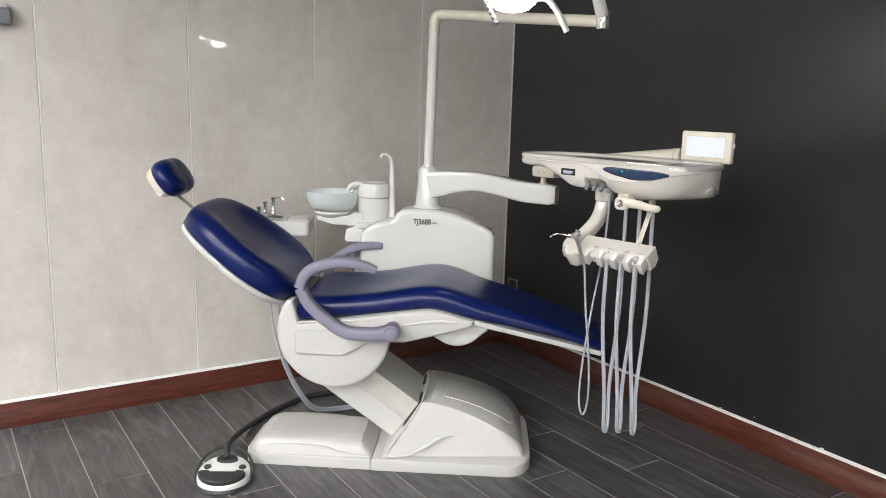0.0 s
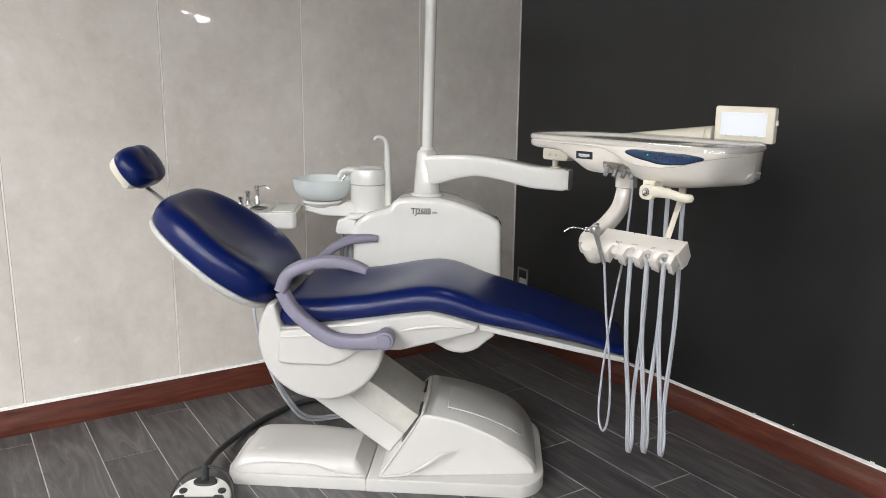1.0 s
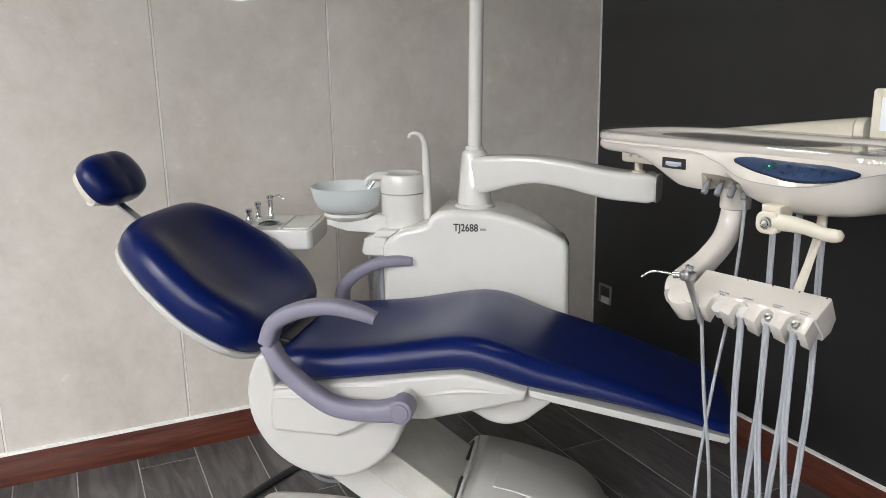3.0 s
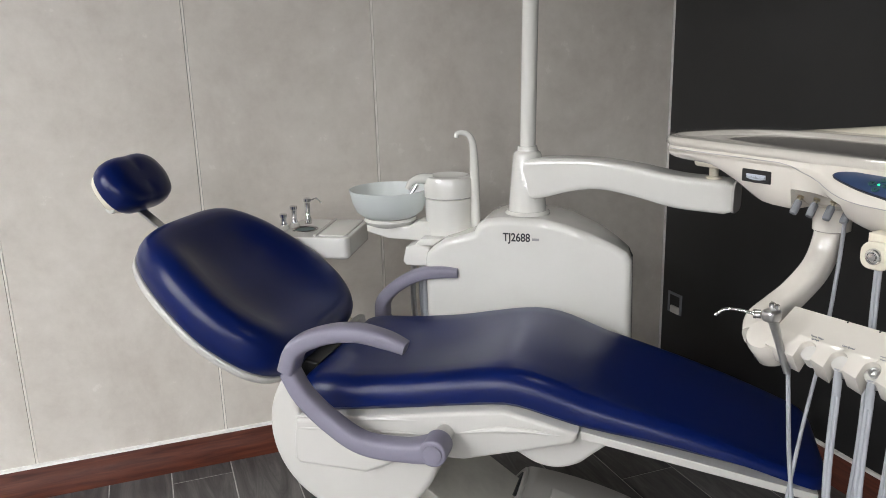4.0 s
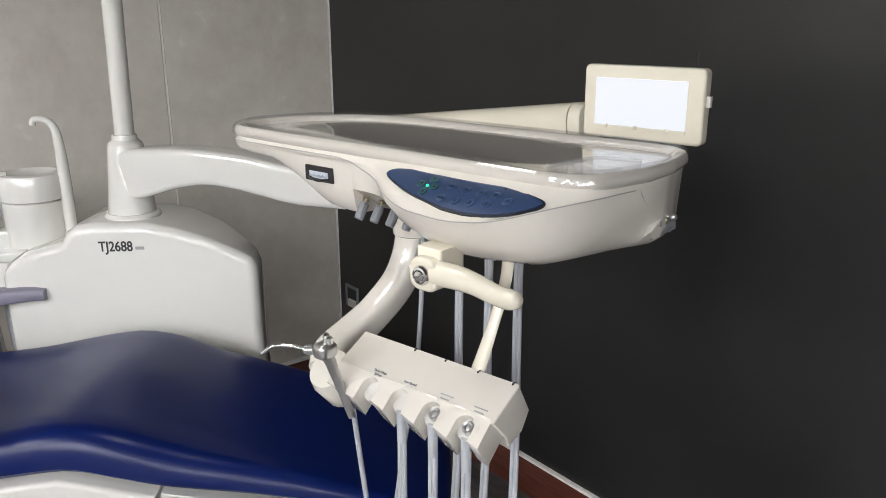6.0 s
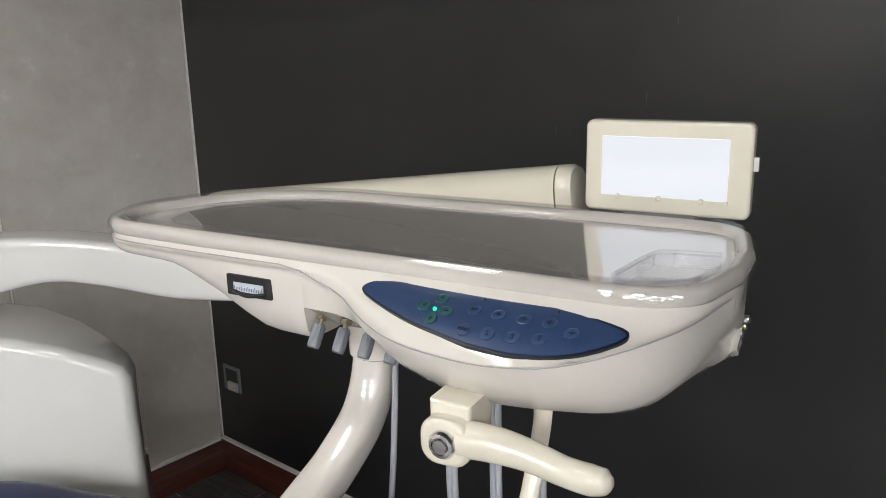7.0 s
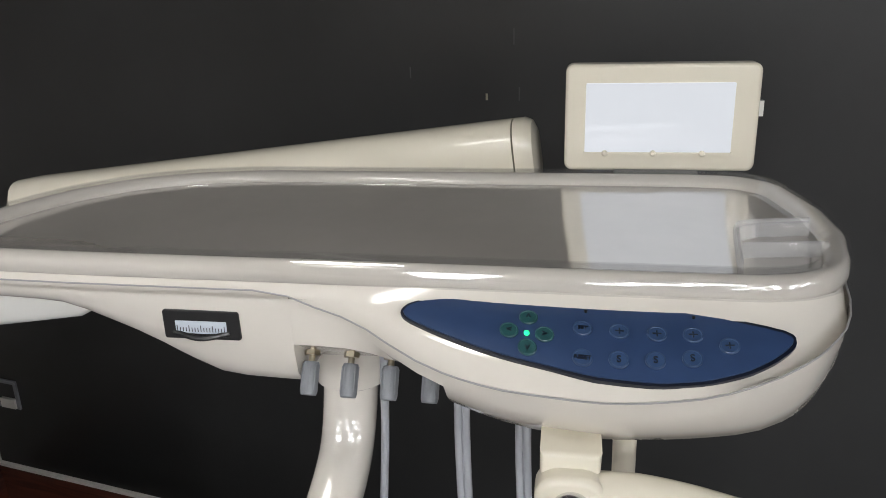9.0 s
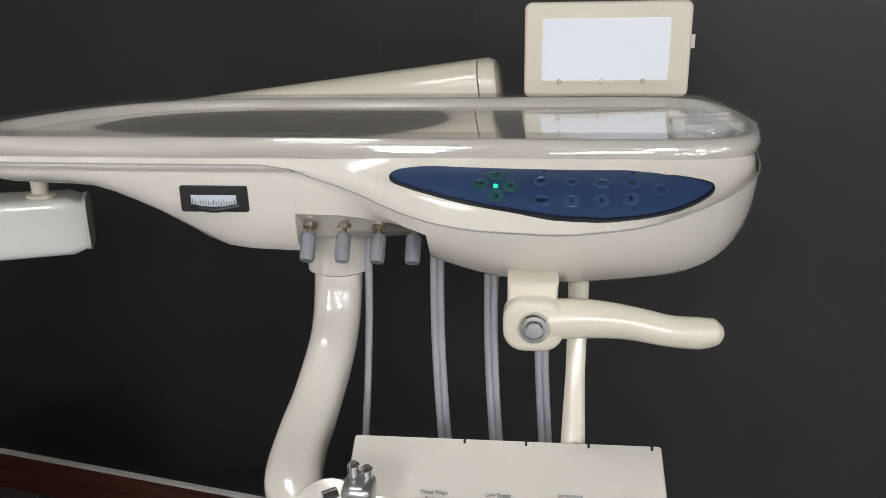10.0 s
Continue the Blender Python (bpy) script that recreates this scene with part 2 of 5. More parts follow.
def tube(pts, r, n=12, bm=None, flat=1.0, up=None, sq=2.0):
    """A round or flattened tube along pts; r a number or one for each point."""
    P = [Vector(p) for p in pts]
    rs = [r] * len(P) if isinstance(r, (int, float)) else list(r)
    if len(rs) != len(P):
        rs = [curve1([(i / (len(rs) - 1), v) for i, v in enumerate(rs)], k / (len(P) - 1)) for k in range(len(P))]
    rings, side = [], None
    for i, p in enumerate(P):
        d = (P[min(i + 1, len(P) - 1)] - P[max(i - 1, 0)]).normalized()
        if up is not None:
            side = d.cross(Vector(up)).normalized()
        elif side is None:
            side = d.orthogonal().normalized()
        else:
            side = (side - d * side.dot(d)).normalized()
        v = side.cross(d)
        ring = []
        for k in range(n):
            a, b = math.cos(2 * math.pi * k / n), math.sin(2 * math.pi * k / n)
            ring.append(p + (side * math.copysign(abs(a) ** (2 / sq), a) + v * math.copysign(abs(b) ** (2 / sq), b) * flat) * rs[i])
        rings.append(ring)
    return loft(rings, bm=bm)


def lathe(profile, n=32, centre=(0, 0, 0), bm=None):
    """(radius, height) rows turned about z."""
    c = Vector(centre)
    return loft([[c + Vector((max(r, 1e-4) * math.cos(2 * math.pi * k / n), max(r, 1e-4) * math.sin(2 * math.pi * k / n), z)) for k in range(n)] for r, z in profile], bm=bm)


def inset(outline, d):
    n, out = len(outline), []
    area = sum(outline[i - 1][0] * outline[i][1] - outline[i][0] * outline[i - 1][1] for i in range(n))
    sg = 1 if area > 0 else -1
    for i in range(n):
        p, a, b = Vector(outline[i]).to_2d(), Vector(outline[i - 1]).to_2d(), Vector(outline[(i + 1) % n]).to_2d()
        u, w = (p - a).normalized(), (b - p).normalized()
        nn = Vector((-(u + w).y, (u + w).x)) * sg
        nn = nn.normalized() if nn.length > 1e-6 else Vector((0, 0))
        out.append(p + nn * d / max(0.5, math.sqrt(max(0.0, (1 + u.dot(w)) / 2))))
    return out


def slab(outline, lo, hi, r=0.005, plane="xz", seg=4, r_lo=None, bm=None):
    """A plate with rounded rims: the outline swept from lo to hi across its plane."""
    place = {"xz": lambda p, d: Vector((p[0], d, p[1])), "xy": lambda p, d: Vector((p[0], p[1], d)), "yz": lambda p, d: Vector((d, p[0], p[1]))}[plane]
    r_lo = r if r_lo is None else r_lo
    rings = []
    for i in range(seg + 1):
        a = math.pi / 2 * (1 - i / seg)
        rings.append([place(p, lo + r_lo * (1 - math.sin(a))) for p in inset(outline, r_lo * (1 - math.cos(a)))])
    for i in range(seg + 1):
        a = math.pi / 2 * i / seg
        rings.append([place(p, hi - r * (1 - math.sin(a))) for p in inset(outline, r * (1 - math.cos(a)))])
    return loft(rings, bm=bm)


def rrect(x0, y0, x1, y1, r, n=5):
    """A rectangle with round corners."""
    pts = []
    for cx, cy, a0 in ((x1 - r, y0 + r, -90), (x1 - r, y1 - r, 0), (x0 + r, y1 - r, 90), (x0 + r, y0 + r, 180)):
        for k in range(n + 1):
            a = radians(a0 + 90 * k / n)
            pts.append((cx + r * math.cos(a), cy + r * math.sin(a)))
    return pts


def warp(bm, f):
    for v in bm.verts:
        v.co = Vector(f(v.co))
    return bm


def ball(c, r, bm=None, n=16):
    return lathe([(r * math.sin(math.pi * k / 10), -r * math.cos(math.pi * k / 10)) for k in range(11)], n, c, bm)


def turned(bm, m):
    bmesh.ops.transform(bm, matrix=m, verts=bm.verts[:])
    return bm


def writing(name, text, size, m, mat, parent, bold=0.0):
    """Flat raised lettering as a mesh."""
    cu = bpy.data.curves.new(name, "FONT")
    cu.body, cu.size, cu.extrude, cu.align_x, cu.align_y = text, size, 0.0003, "CENTER", "CENTER"
    cu.offset = bold
    tmp = bpy.data.objects.new(name, cu)
    scene.collection.objects.link(tmp)
    me = bpy.data.meshes.new_from_object(tmp.evaluated_get(bpy.context.evaluated_depsgraph_get()))
    bpy.data.objects.remove(tmp)
    bpy.data.curves.remove(cu)
    me.name = name
    me.transform(m)
    me.materials.clear()
    me.materials.append(mat)
    ob = new(name, me)
    ob.parent = parent
    return ob


# ---- the room ----
WX, WY, CEILING = 2.935, 3.645, 2.95      # faces of the black wall and of the panelled wall
PITCH, JOINT0 = 0.605, 0.51


def box(x0, y0, z0, x1, y1, z1, bm=None):
    bm = bm or bmesh.new()
    bmesh.ops.create_cube(bm, size=1, matrix=Matrix.Translation(((x0 + x1) / 2, (y0 + y1) / 2, (z0 + z1) / 2)) @ Matrix.Diagonal((x1 - x0, y1 - y0, z1 - z0, 1)))
    return bm


def structure(name, bm, mat, label, category):
    return tagged(new(name, finish(name, bm, mat)), label, category, kind="structure")


X0, Y0 = -8.5, -8.0
floor = structure("floor", box(X0, Y0, -0.1, WX + 0.1, WY + 0.1, -0.0015), GROUT, "floor of grey wood-look tiles with pale grout", "floor")
ceiling = structure("ceiling", box(X0, Y0, CEILING, WX + 0.1, WY + 0.1, CEILING + 0.1), CEIL, "plain grey ceiling with square light panels", "ceiling")
wall_north = structure("wall_north", box(X0, WY + 0.012, 0, WX + 0.1, WY + 0.12, CEILING), SHADOWGAP, "wall clad in tall grey stone-look panels", "wall")
wall_east = structure("wall_east", box(WX, Y0, 0, WX + 0.1, WY + 0.012, CEILING), DARK, "wall of smooth black panels", "wall")
wall_south = structure("wall_south", box(X0 - 0.1, Y0 - 0.1, 0, WX + 0.1, Y0, CEILING), PLASTER, "plain grey plastered wall", "wall")
wall_west = structure("wall_west", box(X0 - 0.1, Y0, 0, X0, WY + 0.12, CEILING), PLASTER, "plain grey plastered wall", "wall")


for y, z, dy, dz, pale in ((2.161, 1.203, 0.002, 0.006, 0), (2.10, 1.210, 0.0010, 0.012, 1), (2.054, 1.454, 0.0009, 0.008, 1), (2.31, 1.244, 0.0010, 0.010, 1), (2.11, 1.31, 0.0008, 0.014, 1), (1.902, 0.140, 0.003, 0.002, 2), (1.596, 0.121, 0.008, 0.003, 2), (2.07, 0.122, 0.006, 0.002, 2), (1.30, 0.60, 0.0009, 0.02, 1)):
    part("paint_chip", box(WX - 0.0009, y - dy, z - dz, WX + 0.001, y + dy, z + dz), (BRASS, SCUFF, CAULK)[pale], wall_east)


def skirting_profile():
    return [(0.0, 0.0), (0.018, 0.0), (0.018, 0.068), (0.0155, 0.072), (0.0155, 0.078), (0.013, 0.083), (0.013, 0.098), (0.010, 0.108), (0.0, 0.111)]


def skirting(name, a, b, inward, label):
    a, b, n = Vector(a), Vector(b), Vector(inward)
    rings = [[p + n * d + Vector((0, 0, z)) for d, z in skirting_profile()] for p in (a, b)]
    ob = structure(name, loft(rings), WOOD, label, "skirting board")
    rings = [[p + n * d + Vector((0, 0, z)) for d, z in ((0, 0.111), (0.0105, 0.1085), (0.009, 0.1165), (0, 0.119))] for p in (a, b)]
    part("caulk_bead", loft(rings), CAULK, ob, "thin white caulk line")
    return ob


skirting("baseboard_north", (X0, WY, 0), (WX - 0.018, WY, 0), (0, -1, 0), "reddish mahogany skirting board with a moulded top")
skirting("baseboard_east", (WX, Y0, 0), (WX, WY, 0), (-1, 0, 0), "reddish mahogany skirting board with a moulded top")
structure("trim_corner", box(WX - 0.006, WY - 0.004, 0.119, WX - 0.001, WY + 0.01, CEILING), CAULK, "thin pale strip in the wall corner", "corner strip")


def ceiling_light(m):
    ob = thing("ceiling_light", m, "square flush ceiling light with a white frame, lit", "ceiling light", "ceiling lights")
    bm = box(-0.3, -0.3, -0.015, 0.3, -0.285, 0)
    for q in ((-0.3, 0.285, 0.3, 0.3), (-0.3, -0.285, -0.285, 0.285), (0.285, -0.285, 0.3, 0.285)):
        box(q[0], q[1], -0.015, q[2], q[3], 0, bm)
    part("frame", bm, CEIL, ob)
    part("diffuser", box(-0.283, -0.283, -0.01, 0.283, 0.283, -0.004), DIFFUSER, ob, "glowing white diffuser")
    return ob


lights = [(x, y) for x in (-1.9, -3.7, -5.5) for y in (1.9, 0.1, -1.7, -3.5, -5.3)] + [(-0.1, -3.5), (-0.1, -5.3)]
first = ceiling_light(pose(*lights[0], CEILING - 0.001))
for x, y in lights[1:]:
    copy_thing(first, pose(x, y, CEILING - 0.001))


def wall_socket():
    ob = thing("wall_socket", pose(WX - 0.001, 3.555, 0.355), "open recessed wall socket box with a grey metal frame", "wall socket")
    bm = box(-0.006, -0.043, -0.043, 0, -0.033, 0.043)
    box(-0.006, 0.033, -0.043, 0, 0.043, 0.043, bm)
    box(-0.006, -0.033, -0.043, 0, 0.033, -0.033, bm)
    box(-0.006, -0.033, 0.033, 0, 0.033, 0.043, bm)
    part("frame", bm, KNOB, ob)
    part("insert", box(-0.012, -0.033, -0.040, -0.001, 0.018, -0.012), SHELL, ob, "pale plastic insert")
    part("back_plate", box(-0.003, -0.033, -0.033, -0.001, 0.033, 0.033), BLACK, ob)
    return ob


wall_socket()
hook = thing("wall_bracket", pose(0.385, WY, 1.69), "small grey plastic bracket on the panelled wall", "wall bracket")
part("body", slab(rrect(-0.05, -0.034, 0.042, 0.030, 0.012), -0.045, 0.0, 0.01, "xz"), KNOB, hook)
part("cap", slab(rrect(-0.05, 0.028, 0.03, 0.045, 0.005), -0.04, 0.0, 0.004, "xz"), SHELL, hook)
part("slot", box(-0.03, -0.047, -0.004, -0.012, -0.040, 0.014), BLACK, hook)
plate = thing("socket_plate", pose(0.265, WY, 0.60), "dark grey socket plate on the panelled wall", "wall socket")
part("plate", slab(rrect(-0.045, -0.045, 0.045, 0.045, 0.008), -0.010, 0.0, 0.003, "xz"), KNOB, plate)
part("insert", slab(rrect(-0.03, -0.03, 0.03, 0.03, 0.004), -0.012, -0.008, 0.001, "xz"), BLACK, plate)

# ---- the dental chair ----
CHAIR = pose(1.616, 2.752, 0, 0, 0, -36.5)
chair = thing("dental_chair", CHAIR, "reclined dental chair in dark blue vinyl on a white moulded base", "dental chair")

# base: low skirt in two lengths, rear cover and front hump
def plan_skirt(x0, x1, w, front):
    if front:
        pts = [(x0, -w), (x1 - 0.10, -w)] + [(x1 - 0.10 + 0.10 * math.sin(radians(a)), -w + 0.13 - 0.13 * math.cos(radians(a))) for a in range(10, 91, 10)]
        return pts + [(x, -y) for x, y in reversed(pts)]
    pts = [(x1, -w), (x0 + 0.04, -w + 0.005), (x0 + 0.01, -w + 0.025), (x0, -w + 0.06)]
    return pts + [(x, -y) for x, y in reversed(pts)]


skirt_front = part("front_skirt", slab(plan_skirt(0.0015, 0.618, 0.283, True), 0.0, 0.047, 0.006, "xy", r_lo=0.001), SHELL, chair)
skirt_rear = part("rear_skirt", warp(slab(plan_skirt(-0.50, -0.0015, 0.17, False), 0.0, 0.044, 0.006, "xy", r_lo=0.001), lambda c: (c.x, c.y - 0.11, c.z)), SHELL, chair)



def rear_cover():
    """Low moulded foot: a shelf along each side that dips towards the front, and a gently crowned top."""
    crown = [(-0.49, 0.042), (-0.475, 0.066), (-0.455, 0.090), (-0.425, 0.103), (-0.36, 0.107), (-0.25, 0.108), (-0.08, 0.106), (-0.045, 0.100), (-0.022, 0.064), (0.0, 0.040)]
    shelf = [(-0.49, 0.040), (-0.45, 0.062), (-0.40, 0.075), (-0.32, 0.080), (-0.22, 0.079), (-0.175, 0.073), (-0.135, 0.058), (-0.08, 0.051), (0.0, 0.046)]
    rings = []
    for k in range(45):
        x = -0.488 + 0.486 * k / 44
        h = curve1(crown, x)
        r = min(h - 0.003, curve1(shelf, x))
        w = 0.158 * (1 - 0.25 * max(0.0, (-0.44 - x) / 0.05) ** 2)
        half = [(w, 0.040), (w - 0.003, r - 0.007), (w - 0.005, r - 0.002), (w - 0.009, r + 0.0005), (w - 0.016, r + 0.10 * (h - r)), (w - 0.022, r + 0.45 * (h - r)), (w - 0.032, r + 0.72 * (h - r)), (w - 0.05, r + 0.88 * (h - r)), (w - 0.09, h - 0.001)]
        rings.append([Vector((x, -0.11 - y, z)) for y, z in half] + [Vector((x, -0.11 + y, z)) for y, z in reversed(half)])
    return loft(rings)


part("rear_cover", rear_cover(), SHELL, chair)
path = spline([(-0.455, -0.258, 0.061), (-0.40, -0.2605, 0.0745), (-0.32, -0.261, 0.0795), (-0.22, -0.261, 0.0785), (-0.175, -0.2615, 0.0725), (-0.135, -0.262, 0.0575), (-0.08, -0.263, 0.0505), (-0.01, -0.264, 0.0465)], 6)
part("side_ridge", tube(path, 0.0028, 8), SHELL, chair)
part("lift_recess", turned(lathe([(0.0, 0.0), (0.014, 0.0), (0.018, 0.004), (0.016, 0.009), (0, 0.010)], 16), pose(-0.385, -0.205, 0.092, 25, 0, 0)), SHELL, chair)
part("lift_recess_rim", tube(spline([(-0.44, -0.225, 0.070), (-0.41, -0.222, 0.080), (-0.385, -0.215, 0.092), (-0.368, -0.200, 0.102)], 5), [0.002, 0.004, 0.005, 0.003], 8), SHELL, chair)

hump_out = [(p[0], p[1]) for p in spline([(0.035, 0.04), (0.11, 0.142), (0.183, 0.243)], 4)[:-1]] + [(p[0], p[1]) for p in spline([(0.183, 0.243), (0.20, 0.252), (0.26, 0.245), (0.34, 0.226), (0.42, 0.198), (0.50, 0.160), (0.555, 0.118), (0.585, 0.075), (0.592, 0.04)], 4)]


def hump_shape(c):
    k = max(0.0, min(1.0, (c.z - 0.04) / 0.21))
    w = 0.262 - 0.072 * k ** 1.2
    f = max(0.0, (c.x - 0.46) / 0.13)
    w *= 1 - 0.30 * min(1.0, f) ** 2.2
    return (c.x, c.y * w, c.z)


bm = slab(hump_out, -1, 1, 0.011, "xz", seg=4)
part("front_cover", warp(bm, hump_shape), SHELL, chair)
# raised panel on the hump's top, lip round the opening, side ridge
lid = [(0.27, -0.10), (0.53, -0.085), (0.555, -0.05), (0.555, 0.05), (0.53, 0.085), (0.27, 0.10)]
bm = slab([(x, y) for x, y in lid], 0.0, 0.006, 0.003, "xy")
hz = lambda x: curve1([(0.18, 0.243), (0.20, 0.252), (0.26, 0.245), (0.34, 0.226), (0.42, 0.198), (0.50, 0.160), (0.555, 0.118)], x)
bmesh.ops.subdivide_edges(bm, edges=[e for e in bm.edges if abs(e.verts[0].co.x - e.verts[1].co.x) > 0.2], cuts=8)
part("top_panel", warp(bm, lambda c: (c.x, c.y, c.z + hz(c.x) - 0.001)), SHELL, chair)
lip = spline([(0.05, -0.262, 0.055), (0.12, -0.233, 0.155), (0.182, -0.185, 0.243), (0.192, -0.12, 0.257), (0.195, 0.0, 0.262), (0.192, 0.12, 0.257), (0.182, 0.185, 0.243), (0.12, 0.233, 0.155), (0.05, 0.262, 0.055)], 6)
# the hump is solid: dark sheets stand in for the opening's inner shade
for sd in (-1, 1):
    part("opening_shade", loft([[Vector((x - 0.82 * o, sd * y, z + 0.57 * o)) for x, y, z in ((0.118, 0.150, 0.152), (0.118, 0.205, 0.152), (0.176, 0.180, 0.234), (0.176, 0.05, 0.240))] for o in (-0.004, 0.004)]), RUBBER, chair, "dark sheet standing in for the shade inside the opening round the lifting arm")
part("opening_lip", tube(lip, 0.0045, 10), SHELL, chair)
for sd in (-1, 1):
    path = spline([(0.06, sd * 0.268, 0.052), (0.14, sd * 0.264, 0.062), (0.21, sd * 0.252, 0.095), (0.26, sd * 0.238, 0.128), (0.31, sd * 0.228, 0.138)], 5)
    part("side_ridge", tube(path, [0.004, 0.006, 0.007, 0.006, 0.002], 8), SHELL, chair)

# lifting arm, from the hump to the hub under the seat
def strut(x0, z0, x1, z1, th, w, r):
    d = Vector((x1 - x0, z1 - z0)).normalized()
    n = Vector((-d.y, d.x)) * th / 2
    o = [(x0 - n.x, z0 - n.y), (x1 - n.x, z1 - n.y), (x1 + n.x, z1 + n.y), (x0 + n.x, z0 + n.y)]
    return slab(o, -w, w, r, "xz")


part("lifting_arm", strut(-0.205, 0.334, 0.092, 0.120, 0.091, 0.150, 0.005), SHELL, chair)
# upper strut, coloured as if shaded by the seat above
part("arm_cover", strut(-0.13, 0.391, 0.155, 0.186, 0.090, 0.154, 0.005), ARM_SHADE, chair)
for sd in (-1, 1):
    part("bolt", turned(lathe([(0, 0), (0.006, 0), (0.005, 0.004), (0, 0.005)], 10), pose(0.093, sd * 0.149, 0.145, sd * 90, 0, 0)), CHROME, chair)

# hub discs
for sd in (-1, 1):
    o = [(-0.155 + 0.217 * math.cos(2 * math.pi * k / 56), 0.532 + 0.217 * math.sin(2 * math.pi * k / 56)) for k in range(56)]
    o = [(x, min(z, 0.570 if x > -0.297 else 0.655)) for x, z in o]
    a, b = sorted((sd * 0.175, sd * 0.248))
    part("hub_cover", slab(o, a, b, 0.014 if sd > 0 else 0.004, "xz", r_lo=0.014 if sd < 0 else 0.004), SHELL, chair)
part("hub_core", slab([(-0.155 + 0.15 * math.cos(2 * math.pi * k / 24), 0.50 + 0.15 * math.sin(2 * math.pi * k / 24)) for k in range(24)], -0.176, 0.176, 0.004, "xz"), SHELL, chair)

# seat frame: moulded side covers under the cushion
side = [(-0.292, 0.565), (-0.300, 0.52), (-0.302, 0.462), (-0.290, 0.450), (-0.12, 0.447), (-0.07, 0.470), (-0.02, 0.503), (0.04, 0.510), (0.12, 0.512), (0.25, 0.548), (0.365, 0.580), (0.374, 0.594), (0.374, 0.606), (0.30, 0.624), (0.212, 0.643), (0.10, 0.627), (-0.04, 0.605), (-0.18, 0.584)]
part("seat_frame", slab(side, -0.266, 0.266, 0.010, "xz"), SHELL, chair)
for sd in (-1, 1):
    for z0, z1, x1, th in ((0.575, 0.598, 0.02, 0.007), (0.545, 0.566, 0.05, 0.006)):
        part("side_rib", tube(spline([(-0.285, sd * 0.264, z0), (-0.15, sd * 0.266, (z0 + z1) / 2), (x1, sd * 0.264, z1)], 6), [0.003, th, 0.002], 8), SHELL, chair)
    part("front_rib", tube(spline([(0.10, sd * 0.264, 0.575), (0.22, sd * 0.266, 0.600), (0.34, sd * 0.264, 0.598)], 6), [0.002, 0.009, 0.002], 8), SHELL, chair)
leg_plate = [(0.380, 0.606), (0.380, 0.588), (0.42, 0.578), (0.86, 0.474), (0.868, 0.480), (0.868, 0.490)]
bm = slab(leg_plate, -1, 1, 0.004, "xz")
part("leg_plate", warp(bm, lambda c: (c.x, c.y * (0.252 - 0.055 * max(0, (c.x - 0.37) / 0.5)), c.z)), SHELL, chair)
belly = [(p[0], p[1]) for p in spline([(0.19, 0.548), (0.24, 0.520), (0.28, 0.500), (0.325, 0.495), (0.37, 0.510), (0.40, 0.535), (0.43, 0.560)], 4)] + [(0.43, 0.590), (0.36, 0.600), (0.25, 0.578)]
part("knee_cover", slab(belly, -0.225, 0.225, 0.010, "xz"), SHELL, chair)

# seat and leg cushion in one sweep
TOP = [(-0.30, 0.655), (-0.26, 0.667), (-0.14, 0.672), (0.0, 0.688), (0.1, 0.708), (0.18, 0.722), (0.24, 0.724), (0.3, 0.710), (0.4, 0.672), (0.5, 0.644), (0.6, 0.614), (0.7, 0.580), (0.86, 0.520), (0.90, 0.508)]
LOW = [(-0.30, 0.572), (-0.05, 0.606), (0.12, 0.632), (0.22, 0.645), (0.28, 0.632), (0.37, 0.606), (0.5, 0.584), (0.72, 0.538), (0.9, 0.478)]
HALF = [(-0.30, 0.215), (-0.285, 0.236), (-0.25, 0.246), (0.3, 0.248), (0.45, 0.238), (0.8, 0.206), (0.86, 0.196), (0.885, 0.17), (0.90, 0.12)]


def cushion_ring(x, zt, zb, w, r, dish, n=10):
    """Cross-section: flat base, rounded shoulders, slightly dished top."""
    pts = []
    h = zt - zb
    r = min(r, h * 0.75)
    for k in range(n + 1):
        s = -1 + 2 * k / n
        yy = s * (w - r * 0.8)
        pts.append(Vector((x, yy, zt - dish * (1 - s * s) ** 2)))
    for k in range(1, 7):
        a = math.pi / 2 * k / 6
        pts.append(Vector((x, w - r * 0.8 + r * 0.8 * math.sin(a), zt - r * (1 - math.cos(a)))))
    pts.append(Vector((x, w - 0.002, zb + 0.012)))
    pts.append(Vector((x, w - 0.016, zb)))
    pts.append(Vector((x, -w + 0.016, zb)))
    pts.append(Vector((x, -w + 0.002, zb + 0.012)))
    for k in range(6, 0, -1):
        a = math.pi / 2 * k / 6
        pts.append(Vector((x, -(w - r * 0.8 + r * 0.8 * math.sin(a)), zt - r * (1 - math.cos(a)))))
    return pts


xs = [-0.300, -0.297, -0.290, -0.278, -0.262] + [-0.24 + 0.03 * k for k in range(36)] + [0.835, 0.855, 0.872, 0.885, 0.893, 0.897]
rings = []
for x in xs:
    e = min(1.0, (x + 0.300) / 0.035, (0.897 - x) / 0.03)
    e = math.sqrt(max(0.0, 1 - (1 - e) ** 2))
    zt, zb = smooth1(TOP, x, 0.03), smooth1(LOW, x, 0.03)
    m = (zt + zb) / 2 - 0.01
    dish = 0.012 * math.exp(-((x - 0.02) / 0.16) ** 2) - 0.004 * math.exp(-((x - 0.24) / 0.1) ** 2)
    rings.append(cushion_ring(x, m + (zt - m) * (0.35 + 0.65 * e), m - (m - zb) * (0.6 + 0.4 * e), smooth1(HALF, x, 0.008), 0.055, dish))
part("seat_cushion", loft(rings), VINYL, chair, "dark blue vinyl seat and leg cushion")

